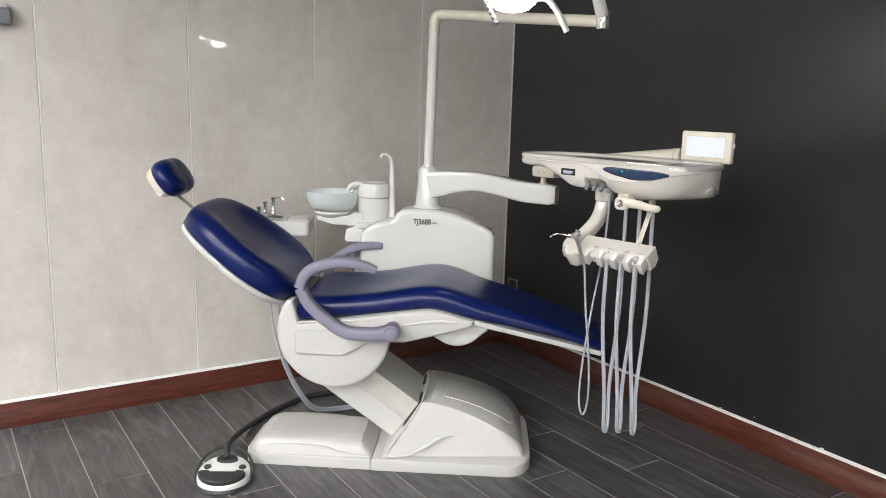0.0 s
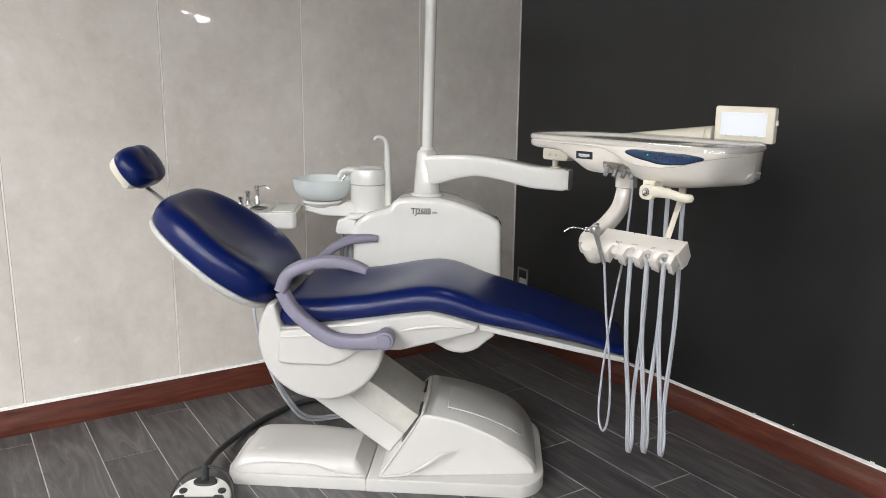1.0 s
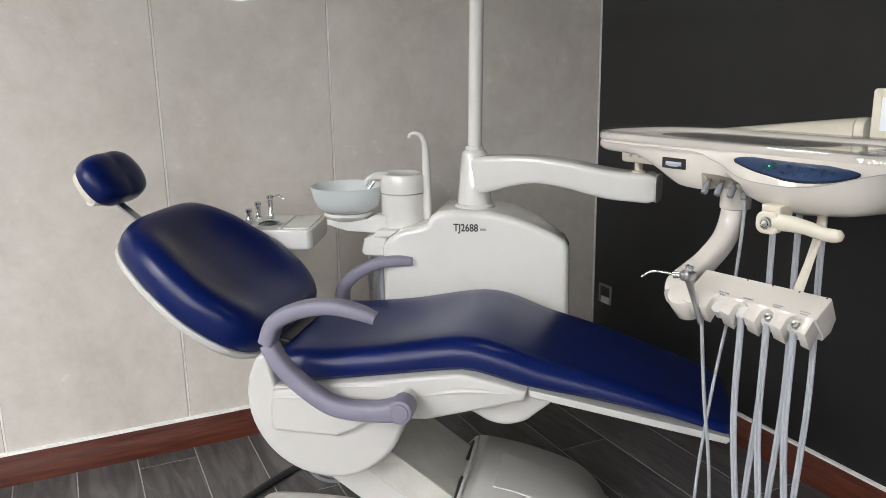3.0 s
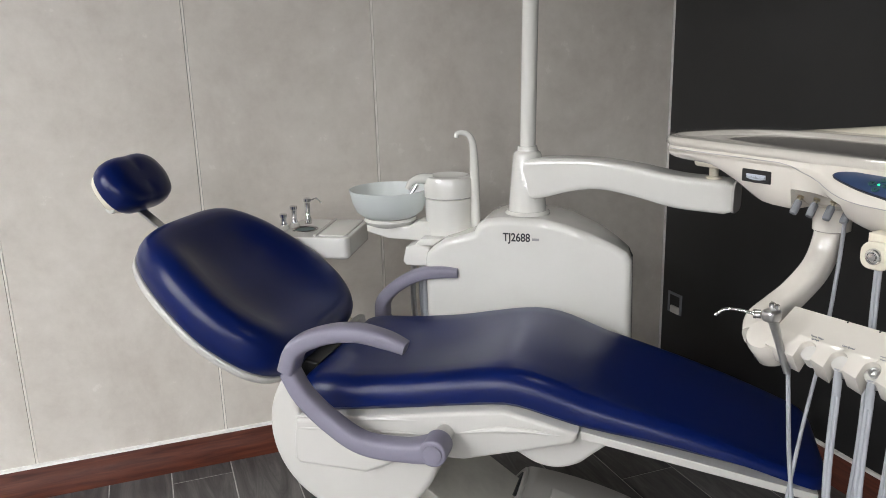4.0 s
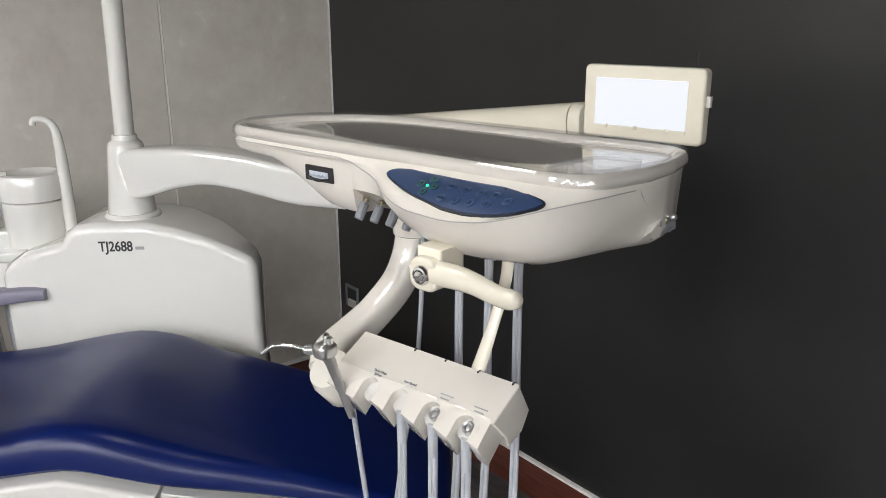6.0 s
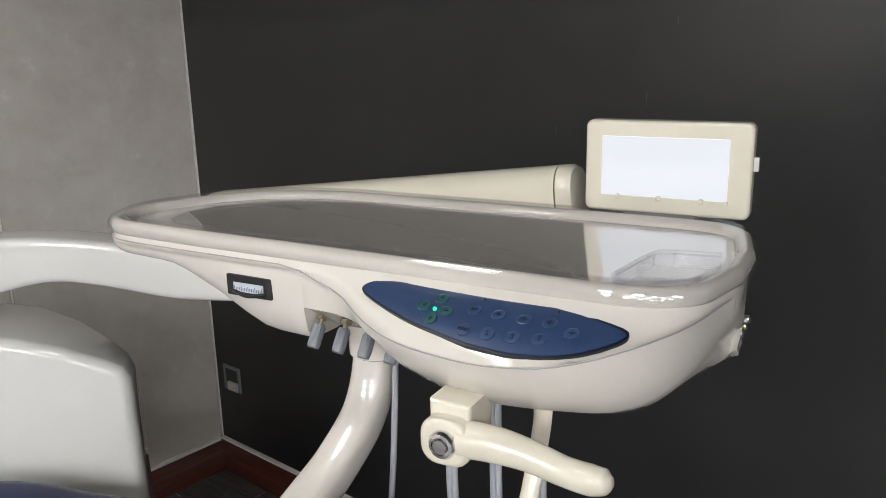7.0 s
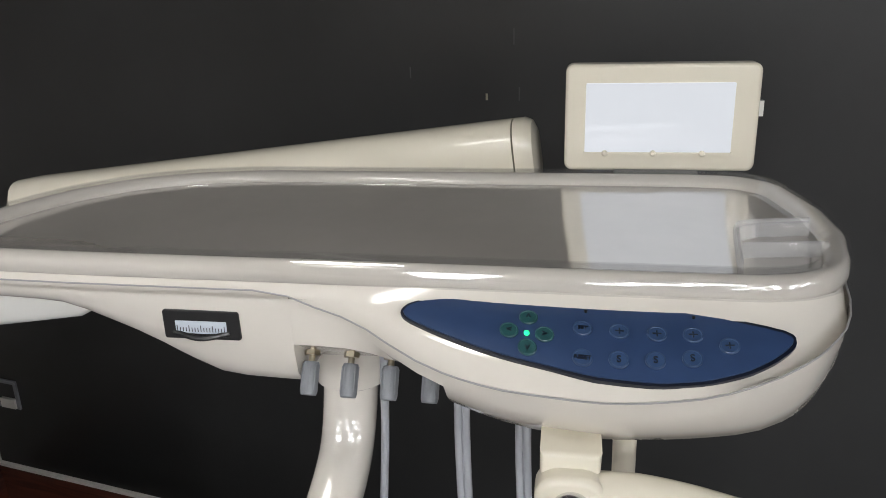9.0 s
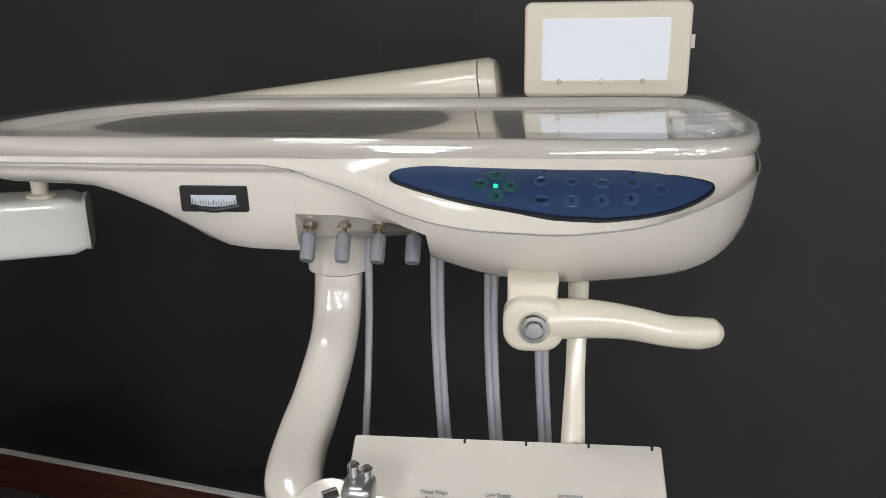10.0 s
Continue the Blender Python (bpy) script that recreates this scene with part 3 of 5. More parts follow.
# backrest: shield-shaped cushion on a thin white shell, tilted back
BACK = pose(-0.343, -0.010, 0.632) @ Matrix.Rotation(radians(36.3), 4, "Y")
# local x points down the back (towards the seat), z out of the cushion
back_half = [(0.0, 0.0), (0.13, 0.0), (0.205, 0.015), (0.255, 0.055), (0.283, 0.11), (0.297, 0.18), (0.296, 0.24), (0.28, 0.32), (0.258, 0.39), (0.235, 0.44), (0.205, 0.48), (0.165, 0.505), (0.10, 0.518), (0.0, 0.52)]
half = spline([(y, s, 0) for y, s in back_half], 4)
outline = [(-p[1], p[0]) for p in half[:-1]] + [(-p[1], -p[0]) for p in half[:0:-1]]


def backrest():
    """Thick sides, raised wings along both flanks and a dished middle."""
    rings = []
    c = Vector((-0.26, 0))
    for ins, z in ((0.03, -0.004), (0.010, 0.0), (0.003, 0.010), (0.0, 0.030), (0.002, 0.052), (0.008, 0.070), (0.018, 0.084), (0.032, 0.093), (0.050, 0.097), (0.072, 0.095), (0.10, 0.088), (0.13, 0.080), (0.17, 0.073), (0.21, 0.070), (0.25, 0.069)):
        ring = []
        for p in outline:
            q = c + (Vector(p) - c) * (1 - ins / 0.29)
            wing = min(1.0, abs(q.y) / 0.19) ** 2 * max(0.0, min(1.0, (-q.x) / 0.12)) * max(0.0, min(1.0, (0.50 + q.x) / 0.12))
            ring.append(Vector((q.x, q.y, z if z < 0.04 else 0.04 + (z - 0.04) * (0.80 + 0.20 * wing))))
        rings.append(ring)
    return loft(rings)


back = part("backrest_cushion", turned(backrest(), BACK), VINYL, chair, "dark blue vinyl backrest cushion")
bm = slab([tuple(Vector((-0.26, 0)) + (Vector(p) - Vector((-0.26, 0))) * 0.99) for p in outline], -0.030, -0.001, 0.004, "xy", r_lo=0.022)
part("backrest_shell", turned(bm, BACK), SHELL, chair)
part("back_hinge", slab([(-0.36, 0.60), (-0.30, 0.58), (-0.28, 0.66), (-0.33, 0.67)], -0.14, 0.14, 0.008, "xz"), BLACK, chair)

# headrest on a flat steel bar
HEAD = pose(-0.862, -0.028, 1.068) @ Matrix.Rotation(radians(56), 4, "Y")


def headrest():
    rings = []
    o = [(p[0], p[1]) for p in spline([(0.068, 0.0, 0), (0.066, 0.06, 0), (0.045, 0.098, 0), (0.0, 0.112, 0), (-0.045, 0.098, 0), (-0.068, 0.06, 0), (-0.070, 0.0, 0), (-0.068, -0.06, 0), (-0.045, -0.098, 0), (0.0, -0.112, 0), (0.045, -0.098, 0), (0.066, -0.06, 0)], 4, True)]
    for k, z in ((0.90, -0.002), (0.97, 0.004), (1.0, 0.018), (0.985, 0.035), (0.93, 0.05), (0.82, 0.061), (0.62, 0.067), (0.40, 0.068), (0.2, 0.068)):
        rings.append([Vector((x * k * 1.1, y * k * 1.06, z - (0.0022 * math.exp(-(y * k / 0.014) ** 2) if z > 0.045 else 0))) for x, y in o])
    return loft(rings)


part("headrest_cushion", turned(headrest(), HEAD), VINYL, chair, "dark blue two-lobed headrest cushion")
o = [(p[0], p[1]) for p in spline([(0.06, 0.0, 0), (0.05, 0.075, 0), (0.0, 0.092, 0), (-0.055, 0.075, 0), (-0.075, 0.0, 0), (-0.055, -0.075, 0), (0.0, -0.092, 0), (0.05, -0.075, 0)], 4, True)]
part("headrest_shell", turned(slab([(x - 0.004, y * 0.98) for x, y in o], -0.044, -0.001, 0.003, "xy", r_lo=0.026), HEAD), IVORY, chair, "ivory headrest shell")
d0, d1 = Vector((-0.850, -0.035, 1.030)), Vector((-0.705, -0.030, 0.915))
n0 = Vector((0.55, 0, 0.83)) * 0.003
part("headrest_bar", loft([[p + Vector((0, w, 0)) + n0 * q for w, q in ((-0.016, -1), (0.016, -1), (0.016, 1), (-0.016, 1))] for p in (d0, d1)]), STEEL, chair, "flat steel bar")
part("headrest_bracket", turned(box(-0.020, -0.035, -0.008, 0.020, 0.035, 0.010), pose(-0.846, -0.035, 1.030, 0, 40, 0)), WHITE, chair)
part("headrest_joint", turned(lathe([(0, -0.045), (0.010, -0.045), (0.010, 0.045), (0, 0.045)], 14), pose(-0.862, -0.04, 1.030, 90, 0, 0)), WHITE, chair)
for sd in (-1, 1):
    part("headrest_knob", turned(lathe([(0, -0.014), (0.014, -0.012), (0.016, 0), (0.014, 0.012), (0, 0.014)], 14), pose(-0.866, -0.04 + sd * 0.055, 1.028, 90, 0, 0)), WHITE, chair)

# armrests: curved bars pivoted on the seat frame
def armrest(sd, swing):
    """One armrest, swung up by some degrees about its pivot."""
    turn = pose(0.079, sd * 0.340, 0.577 if sd < 0 else 0.570) @ Matrix.Rotation(radians(-swing), 4, "Y") @ pose(-0.085, 0, -0.588)
    low = spline([(0.085, 0, 0.588), (0.02, 0, 0.576), (-0.08, 0, 0.580), (-0.155, 0, 0.622), (-0.218, 0, 0.680), (-0.251, 0, 0.739)], 7)
    root = part("armrest", turned(tube(low, [0.029, 0.0235, 0.0225, 0.0220, 0.0215, 0.0210], 20, flat=1.16, up=(0, 1, 0), sq=3.6), turn), ARM, chair, "grey-violet curved armrest")
    top = spline([(-0.252, 0, 0.742), (-0.226, 0, 0.797), (-0.158, 0, 0.830), (-0.084, 0, 0.841), (-0.018, 0, 0.830), (0.026, 0, 0.815)], 7)
    part("arm_pad", turned(tube(top, [0.0210, 0.0210, 0.0195, 0.0185, 0.017, 0.0135], 20, flat=1.45, up=(0, 1, 0), sq=3.6), turn), ARM, root)
    ring = lambda r: [(0.085 + r * math.cos(2 * math.pi * k / 28), 0.588 + r * math.sin(2 * math.pi * k / 28)) for k in range(28)]
    part("pivot_cap", turned(slab(ring(0.031), -0.030, 0.030, 0.005, "xz"), turn), ARM, root)
    part("pivot_stub", turned(slab(ring(0.020), *sorted((-sd * 0.085, -sd * 0.02)), 0.002, "xz"), turn), SHELL, root)
    part("pivot_ring", turned(slab(ring(0.022), *sorted((sd * 0.025, sd * 0.0335)), 0.002, "xz"), turn), ARM, root)


armrest(-1, 0)
armrest(1, 18)

# ---- side unit with spittoon, cup filler and assistant tray ----
unit = thing("dental_side_unit", CHAIR, "white side cabinet with column, glass spittoon and assistant tray", "dental unit")
boxo = [(-0.15, 0.43), (-0.15, 0.80), (-0.145, 0.822), (-0.125, 0.842), (-0.09, 0.866), (-0.02, 0.884), (0.0, 0.892), (0.012, 0.915), (0.035, 0.930), (0.08, 0.936), (0.20, 0.934), (0.26, 0.922), (0.34, 0.896), (0.40, 0.868), (0.435, 0.848), (0.448, 0.825), (0.45, 0.78), (0.455, 0.46), (0.44, 0.43)]
rounded = lambda c: (c.x, c.y if c.y < 0.36 else 0.36 + (c.y - 0.36) * (1 - 0.72 * max(0.0, min(1.0, (c.x - 0.25) / 0.2)) ** 1.5), c.z)
part("cabinet_body", warp(slab(boxo, 0.340, 0.57, 0.022, "xz", seg=6), rounded), WHITE, unit)
part("link_arm", slab([(-0.13, 0.44), (0.02, 0.44), (0.02, 0.56), (-0.13, 0.56)], 0.17, 0.36, 0.008, "xz"), SHELL, unit)
writing("model_number", "TJ2688", 0.0285, pose(0.127, 0.3387, 0.881, 90, 0, 0) @ Matrix.Diagonal((0.97, 1.18, 1, 1)), INK, unit, 0.0006)
part("small_print", box(0.172, 0.3387, 0.874, 0.192, 0.341, 0.881), PALE, unit)
# column and its collar
part("column_collar", lathe([(0.066, 0.925), (0.066, 0.938), (0.060, 0.945), (0, 0.945)], 32, (0.141, 0.437, 0)), WHITE, unit)
part("column", lathe([(0.057, 0.938), (0.055, 0.95), (0.041, 1.105), (0.038, 1.112), (0.030, 1.118), (0.028, 1.13), (0, 1.13)], 32, (0.141, 0.437, 0)), WHITE, unit)


def rsec(c, d, w, h, n=20, e=3.2):
    """Squarish oval section at c across the direction d."""
    d = Vector(d).normalized()
    s = d.cross(Vector((0, 0, 1))).normalized()
    u = s.cross(d)
    out = []
    for k in range(n):
        a = 2 * math.pi * k / n
        ca, sa = math.cos(a), math.sin(a)
        out.append(Vector(c) + s * math.copysign(abs(ca) ** (2 / e), ca) * w / 2 + u * math.copysign(abs(sa) ** (2 / e), sa) * h / 2)
    return out


def swing_arm():
    a, b = Vector((0.148, 0.435, 0)), Vector((0.700, 0.274, 0))
    d = b - a
    hi = [(0, 1.098), (0.15, 1.106), (0.35, 1.108), (0.55, 1.098), (0.75, 1.078), (1, 1.072)]
    lo = [(0, 0.978), (0.1, 0.985), (0.22, 1.010), (0.38, 1.028), (0.55, 1.015), (0.75, 0.990), (1, 0.986)]
    rings = []
    for k in range(33):
        s = k / 32
        t, z = smooth1(hi, s, 0.06), smooth1(lo, s, 0.06)
        e = 1.0 if s < 0.97 else 1 - (s - 0.97) * 5
        c = a + d * s
        rings.append(rsec((c.x, c.y, (t + z) / 2), d, 0.088 * e, (t - z) * e, 40, 6.5))
    return loft(rings)


arm1 = part("swing_arm", swing_arm(), WHITE, unit, "arched white swing arm")
part("arm_end_cap", loft([rsec(Vector((0.700, 0.274, 1.029)) + Vector((0.954, -0.300, 0)) * k, (0.954, -0.300, 0), 0.080, 0.080, 24, 4) for k in (0.0, 0.006)]), SHELL, unit)

# cup filler
part("filler_body", lathe([(0.070, 0.845), (0.074, 0.86), (0.074, 0.968), (0.071, 0.970), (0, 0.970)], 36, (-0.105, 0.47, 0)), WHITE, unit)
part("filler_head", lathe([(0.073, 0.9715), (0.077, 0.974), (0.077, 1.026), (0.073, 1.034), (0.060, 1.036), (0.050, 1.030), (0.02, 1.024), (0, 1.024)], 36, (-0.105, 0.47, 0)), WHITE, unit)
part("filler_foot", slab([(-0.36, 0.862), (-0.29, 0.842), (-0.17, 0.838), (-0.03, 0.838), (-0.03, 0.87), (-0.15, 0.90), (-0.19, 0.90), (-0.22, 0.885), (-0.36, 0.88)], 0.415, 0.525, 0.007, "xz"), WHITE, unit)
part("filler_rib", tube(spline([(-0.022, 0.462, 0.84), (-0.022, 0.462, 0.94), (-0.023, 0.462, 1.04), (-0.024, 0.460, 1.10), (-0.027, 0.457, 1.138), (-0.038, 0.452, 1.159), (-0.055, 0.446, 1.166), (-0.068, 0.441, 1.163), (-0.071, 0.440, 1.152)], 6), [0.015, 0.015, 0.014, 0.012, 0.010, 0.0085, 0.0075, 0.0075, 0.0075], 14), WHITE, unit, "white curved cup filler spout")
part("bowl_spout", tube(spline([(-0.15, 0.44, 1.026), (-0.18, 0.428, 1.030), (-0.205, 0.418, 1.022), (-0.220, 0.412, 1.000)], 6), [0.018, 0.015, 0.011, 0.008], 12), WHITE, unit)
part("spout_tip", tube([(-0.190, 0.424, 1.012), (-0.208, 0.416, 0.985)], 0.006, 10), CHROME, unit, "chrome water tip")
# spittoon
part("spittoon_bowl", lathe([(0.0, 0.902), (0.05, 0.902), (0.082, 0.906), (0.103, 0.922), (0.115, 0.950), (0.124, 0.990), (0.121, 0.991), (0.111, 0.952), (0.098, 0.927), (0.080, 0.913), (0.04, 0.908), (0.0, 0.908)], 40, (-0.298, 0.468, 0)), FROST, unit, "pale frosted glass bowl")
part("bowl_ring", lathe([(0.0, 0.872), (0.055, 0.874), (0.078, 0.884), (0.084, 0.894), (0.080, 0.902), (0.0, 0.901)], 36, (-0.298, 0.468, 0)), WHITE, unit)
part("bowl_drain", lathe([(0, 0.852), (0.04, 0.854), (0.05, 0.872), (0, 0.873)], 24, (-0.298, 0.468, 0)), SHELL, unit)
# suction holder at the cabinet's end
part("suction_holder", slab([(-0.225, 0.788), (-0.215, 0.775), (-0.14, 0.775), (-0.14, 0.835), (-0.18, 0.842), (-0.215, 0.832)], 0.36, 0.47, 0.008, "xz"), WHITE, unit)
part("holder_top", slab([(-0.19, 0.838), (-0.13, 0.838), (-0.10, 0.862), (-0.17, 0.858)], 0.365, 0.46, 0.006, "xz"), WHITE, unit)
for k, (x, y) in enumerate(((-0.20, 0.39), (-0.185, 0.43), (-0.165, 0.40))):
    part("suction_hose", tube(spline([(x, y, 0.785), (x - 0.005, y, 0.65), (x + 0.01, y + 0.02, 0.45), (x + 0.06, y + 0.04, 0.32), (x + 0.11, y + 0.05, 0.30)], 6), 0.009, 10), STEEL if k == 0 else HOSE, unit)

# assistant tray on its arm
TRAY2 = pose(-0.491, 0.391, 0.004, 0, 0, 7)
part("assistant_arm", tube([(-0.53, 0.42, 0.80), (-0.50, 0.44, 0.64), (-0.43, 0.46, 0.50), (-0.12, 0.47, 0.40)], 0.014, 12), IVORY, unit)
tb = part("assistant_tray", turned(slab(rrect(-0.115, -0.125, 0.112, 0.125, 0.02), 0.802, 0.870, 0.005, "xy", r_lo=0.012), TRAY2), WHITE, unit, "small white assistant tray")
part("tray_lid", turned(slab(rrect(0.012, -0.105, 0.10, 0.11, 0.012), 0.868, 0.8745, 0.004, "xy"), TRAY2), WHITE, tb)
part("tray_rim", turned(tube([(0.005, -0.11, 0.873), (0.005, 0.115, 0.873)], 0.004, 8), TRAY2), WHITE, tb)
part("cup_ring", turned(lathe([(0.036, 0.870), (0.040, 0.873), (0.036, 0.876), (0.032, 0.873), (0.034, 0.870)], 28, (-0.05, -0.03, 0)), TRAY2), CHROME, tb)
part("cup_base", turned(lathe([(0.0, 0.870), (0.032, 0.870), (0.030, 0.872), (0, 0.872)], 28, (-0.05, -0.03, 0)), TRAY2), KEYGLOW, tb, "pale green key pad")
for x, y, h, tip in ((-0.070, 0.06, 0.085, True), (-0.100, 0.015, 0.070, False), (-0.122, -0.02, 0.052, False)):
    base = TRAY2 @ Vector((x, y, 0.868))
    part("instrument", lathe([(0.011, 0.0), (0.011, 0.02), (0.008, 0.025), (0.009, h - 0.015), (0.012, h - 0.012), (0.012, h - 0.002), (0.009, h), (0, h)], 14, base), CHROME, unit, "chrome suction instrument")
    if tip:
        part("instrument_nozzle", tube([base + Vector((0.01, 0, h - 0.008)), base + Vector((0.035, -0.005, h + 0.002)), base + Vector((0.055, -0.012, h - 0.012))], 0.0025, 8), CHROME, unit)
    else:
        part("instrument_collar", lathe([(0.014, -0.004), (0.016, 0.006), (0.011, 0.016), (0, 0.016)], 14, base), WHITE, unit)

# ---- instrument console: swinging tray with panel, film viewer and holder ----
CONSOLE = pose(2.0, 1.8, 0, 0, 0, -78.5)       # local x runs along the front, y away from it
console = thing("instrument_console", CONSOLE, "white swinging instrument console with a lit film viewer and hanging hoses", "dental console")

FRONT = [(-0.532, 0.115), (-0.526, 0.085), (-0.512, 0.060), (-0.48, 0.048), (-0.38, 0.044), (-0.2, 0.041), (0.0, 0.036), (0.11, 0.034), (0.137, 0.040), (0.163, 0.058), (0.177, 0.095), (0.184, 0.15)]
BACKE = [(-0.532, 0.12), (-0.526, 0.155), (-0.500, 0.215), (-0.455, 0.265), (-0.40, 0.292), (-0.33, 0.306), (0.0, 0.306), (0.10, 0.305), (0.14, 0.300), (0.168, 0.278), (0.181, 0.235), (0.184, 0.16)]
BOTTOM = [(-0.52, 1.190), (-0.40, 1.187), (-0.377, 1.179), (-0.332, 1.159), (-0.298, 1.139), (-0.275, 1.131), (-0.215, 1.129), (-0.10, 1.133), (-0.083, 1.126), (-0.04, 1.116), (0.014, 1.113), (0.058, 1.117), (0.105, 1.122), (0.135, 1.131), (0.156, 1.147), (0.174, 1.168), (0.184, 1.188)]
LIP = [(-0.225, 0.0), (-0.193, 0.28), (-0.134, 0.70), (-0.097, 0.92), (-0.059, 1.0), (0.011, 1.0), (0.07, 0.80), (0.108, 0.48), (0.14, 0.18), (0.17, 0.0)]
BOTTOM_BACK = [(-0.52, 1.198), (-0.363, 1.197), (-0.255, 1.142), (-0.10, 1.130), (0.014, 1.110), (0.11, 1.111), (0.155, 1.121), (0.176, 1.128), (0.184, 1.142)]
BULGE = [(-0.175, 0.0), (-0.155, 0.12), (-0.13, 0.42), (-0.10, 0.64), (-0.06, 0.85), (0.0, 0.98), (0.04, 1.0), (0.08, 0.95), (0.11, 0.84), (0.135, 0.70), (0.158, 0.48), (0.175, 0.22), (0.184, 0.04)]


def console_ring(x):
    f, k = smooth1(FRONT, x, 0.008), smooth1(BACKE, x, 0.008)
    b, zb = smooth1(BULGE, x, 0.015), smooth1(BOTTOM, x, 0.012)
    zt, zk = 1.221, smooth1(BOTTOM_BACK, x, 0.008)
    recess = -0.214 < x < -0.096
    pts = [(f, zt), (f - 0.002 - 0.004 * b, zt - 0.006)]
    for s in (0.35, 0.7, 1.0):
        pts.append((f - 0.006 - (0.056 * s + 0.007 * math.sin(math.pi * s)) * b, zt - 0.012 - 0.020 * s * b - 0.005 * s))
    lipz = zt - 0.012 - 0.036 * smooth1(LIP, x, 0.015)
    pts.append((f - 0.006 - 0.064 * b, lipz))
    pts.append((f - 0.005 - 0.063 * b, lipz - 0.005))
    pts.append((f - 0.005 - 0.060 * b, lipz - 0.008 * b - 0.008))
    if recess:
        pts.append((f - 0.004 - 0.035 * b, 1.167 - 0.006 * b))
        pts.append((f + 0.002 - 0.025 * b, 1.164 - 0.006 * b))
        pts.append((f + 0.034, 1.143))
        pts.append((f + 0.055, zb))
    else:
        pts.append((f - 0.003 - 0.046 * b, zb + (lipz - zb) * 0.42))
        pts.append((f + 0.001 - 0.032 * b, zb + (lipz - zb) * 0.12 + 0.002))
        pts.append((f + 0.012 - 0.022 * b, zb))
        pts.append((f + 0.05, zb - 0.001 + 0.45 * min(0.0, zk - zb) * max(0.0, min(1.0, (x - 0.07) / 0.06))))
    d = max(0.02, k - f)
    pts += [(f + d * 0.34, zb + (zk - zb) * 0.75), (f + d * 0.52, min(zb, zk)), (f + d * 0.75, zk), (f + d * 0.93, zk + 0.012), (k - 0.004, zt - 0.016), (k, zt - 0.006), (k - 0.002, zt)]
    return [Vector((x, y, z)) for y, z in pts]


xs = [-0.532, -0.528, -0.522, -0.511, -0.496, -0.48] + [-0.46 + 0.02 * k for k in range(12)] + [-0.2143, -0.2137, -0.195, -0.175, -0.155, -0.135, -0.115, -0.0963, -0.0957] + [-0.085 + 0.015 * k for k in range(15)] + [0.133, 0.141, 0.149, 0.157, 0.165, 0.172, 0.178, 0.182, 0.184]
body = part("console_body", loft([console_ring(x) for x in xs]), GLOSS, console, "glossy ivory-white moulded console body")


lip_line = [console_ring(x)[5] + Vector((0, -0.0005, 0.001 if x < -0.2 else -0.001)) for x in xs if -0.505 < x < 0.183]
part("parting_seam", tube(lip_line, 0.0007, 6), PALE, console)


def plan_ring(z, grow=0.0):
    """Outline of the deck, seen from above."""
    pts = [(x, smooth1(FRONT, x, 0.008) - grow) for x in xs] + [(x, smooth1(BACKE, x, 0.008) + grow) for x in reversed(xs)]
    return pts


part("tray_mat", slab([tuple(p) for p in inset(plan_ring(0), 0.012)], 1.2185, 1.2225, 0.001, "xy"), MAT, console, "glossy grey tray surface").data.set_sharp_from_angle(angle=radians(4))
rim = [Vector((p[0], p[1], 1.2225)) for p in inset(plan_ring(0), 0.006)]
rim = [p for i, p in enumerate(rim) if i == 0 or (p - rim[i - 1]).length > 0.004]


def ring_tube(pts, prof):
    """A closed moulding: prof gives (outward, up) rows."""
    n, rings = len(pts), []
    for i, p in enumerate(pts):
        d = (pts[(i + 1) % n] - pts[i - 1]).normalized()
        o = Vector((d.y, -d.x, 0))
        rings.append([p + o * a + Vector((0, 0, z)) for a, z in prof])
    rings.append(rings[0])
    bm = loft(rings, cap=False)
    bmesh.ops.remove_doubles(bm, verts=bm.verts[:], dist=1e-5)
    return bm


part("tray_rim", ring_tube(rim, [(0.004 + 0.0105 * math.cos(radians(a)) * (1.0 if math.cos(radians(a)) < 0 else 0.7), 0.0095 * math.sin(radians(a))) for a in range(0, 360, 30)]), GLOSS, console, "glossy rounded rim")
part("clear_cover", ring_tube([p + Vector((0, 0, 0.001)) for p in rim], [(0.0135, -0.006), (0.0125, 0.004), (0.008, 0.0105), (0.002, 0.0125), (-0.008, 0.0085), (-0.0145, -0.001), (-0.0135, -0.001), (-0.007, 0.0095), (0.002, 0.0136), (0.0088, 0.0114), (0.0136, 0.0045), (0.0146, -0.006)]), CLEAR, console, "clear plastic tray cover")
# clear bur compartment at the end of the tray
for a, b in (((0.098, 0.052), (0.110, 0.132)), ((0.110, 0.132), (0.126, 0.143)), ((0.126, 0.143), (0.166, 0.150)), ((0.107, 0.096), (0.167, 0.102))):
    a, b = Vector((*a, 1.223)), Vector((*b, 1.223))
    s = (b - a).cross(Vector((0, 0, 1))).normalized() * 0.0016
    part("compartment_wall", loft([[a - s, b - s, b + s, a + s], [v + Vector((0, 0, 0.011)) for v in (a - s, b - s, b + s, a + s)]]), EDGE, console, "clear plastic divider")
part("compartment_lip", tube(spline([(0.097, 0.052, 1.2345), (0.109, 0.130, 1.2345), (0.124, 0.144, 1.2345), (0.166, 0.152, 1.2345)], 5), 0.0024, 8), EDGE, console)

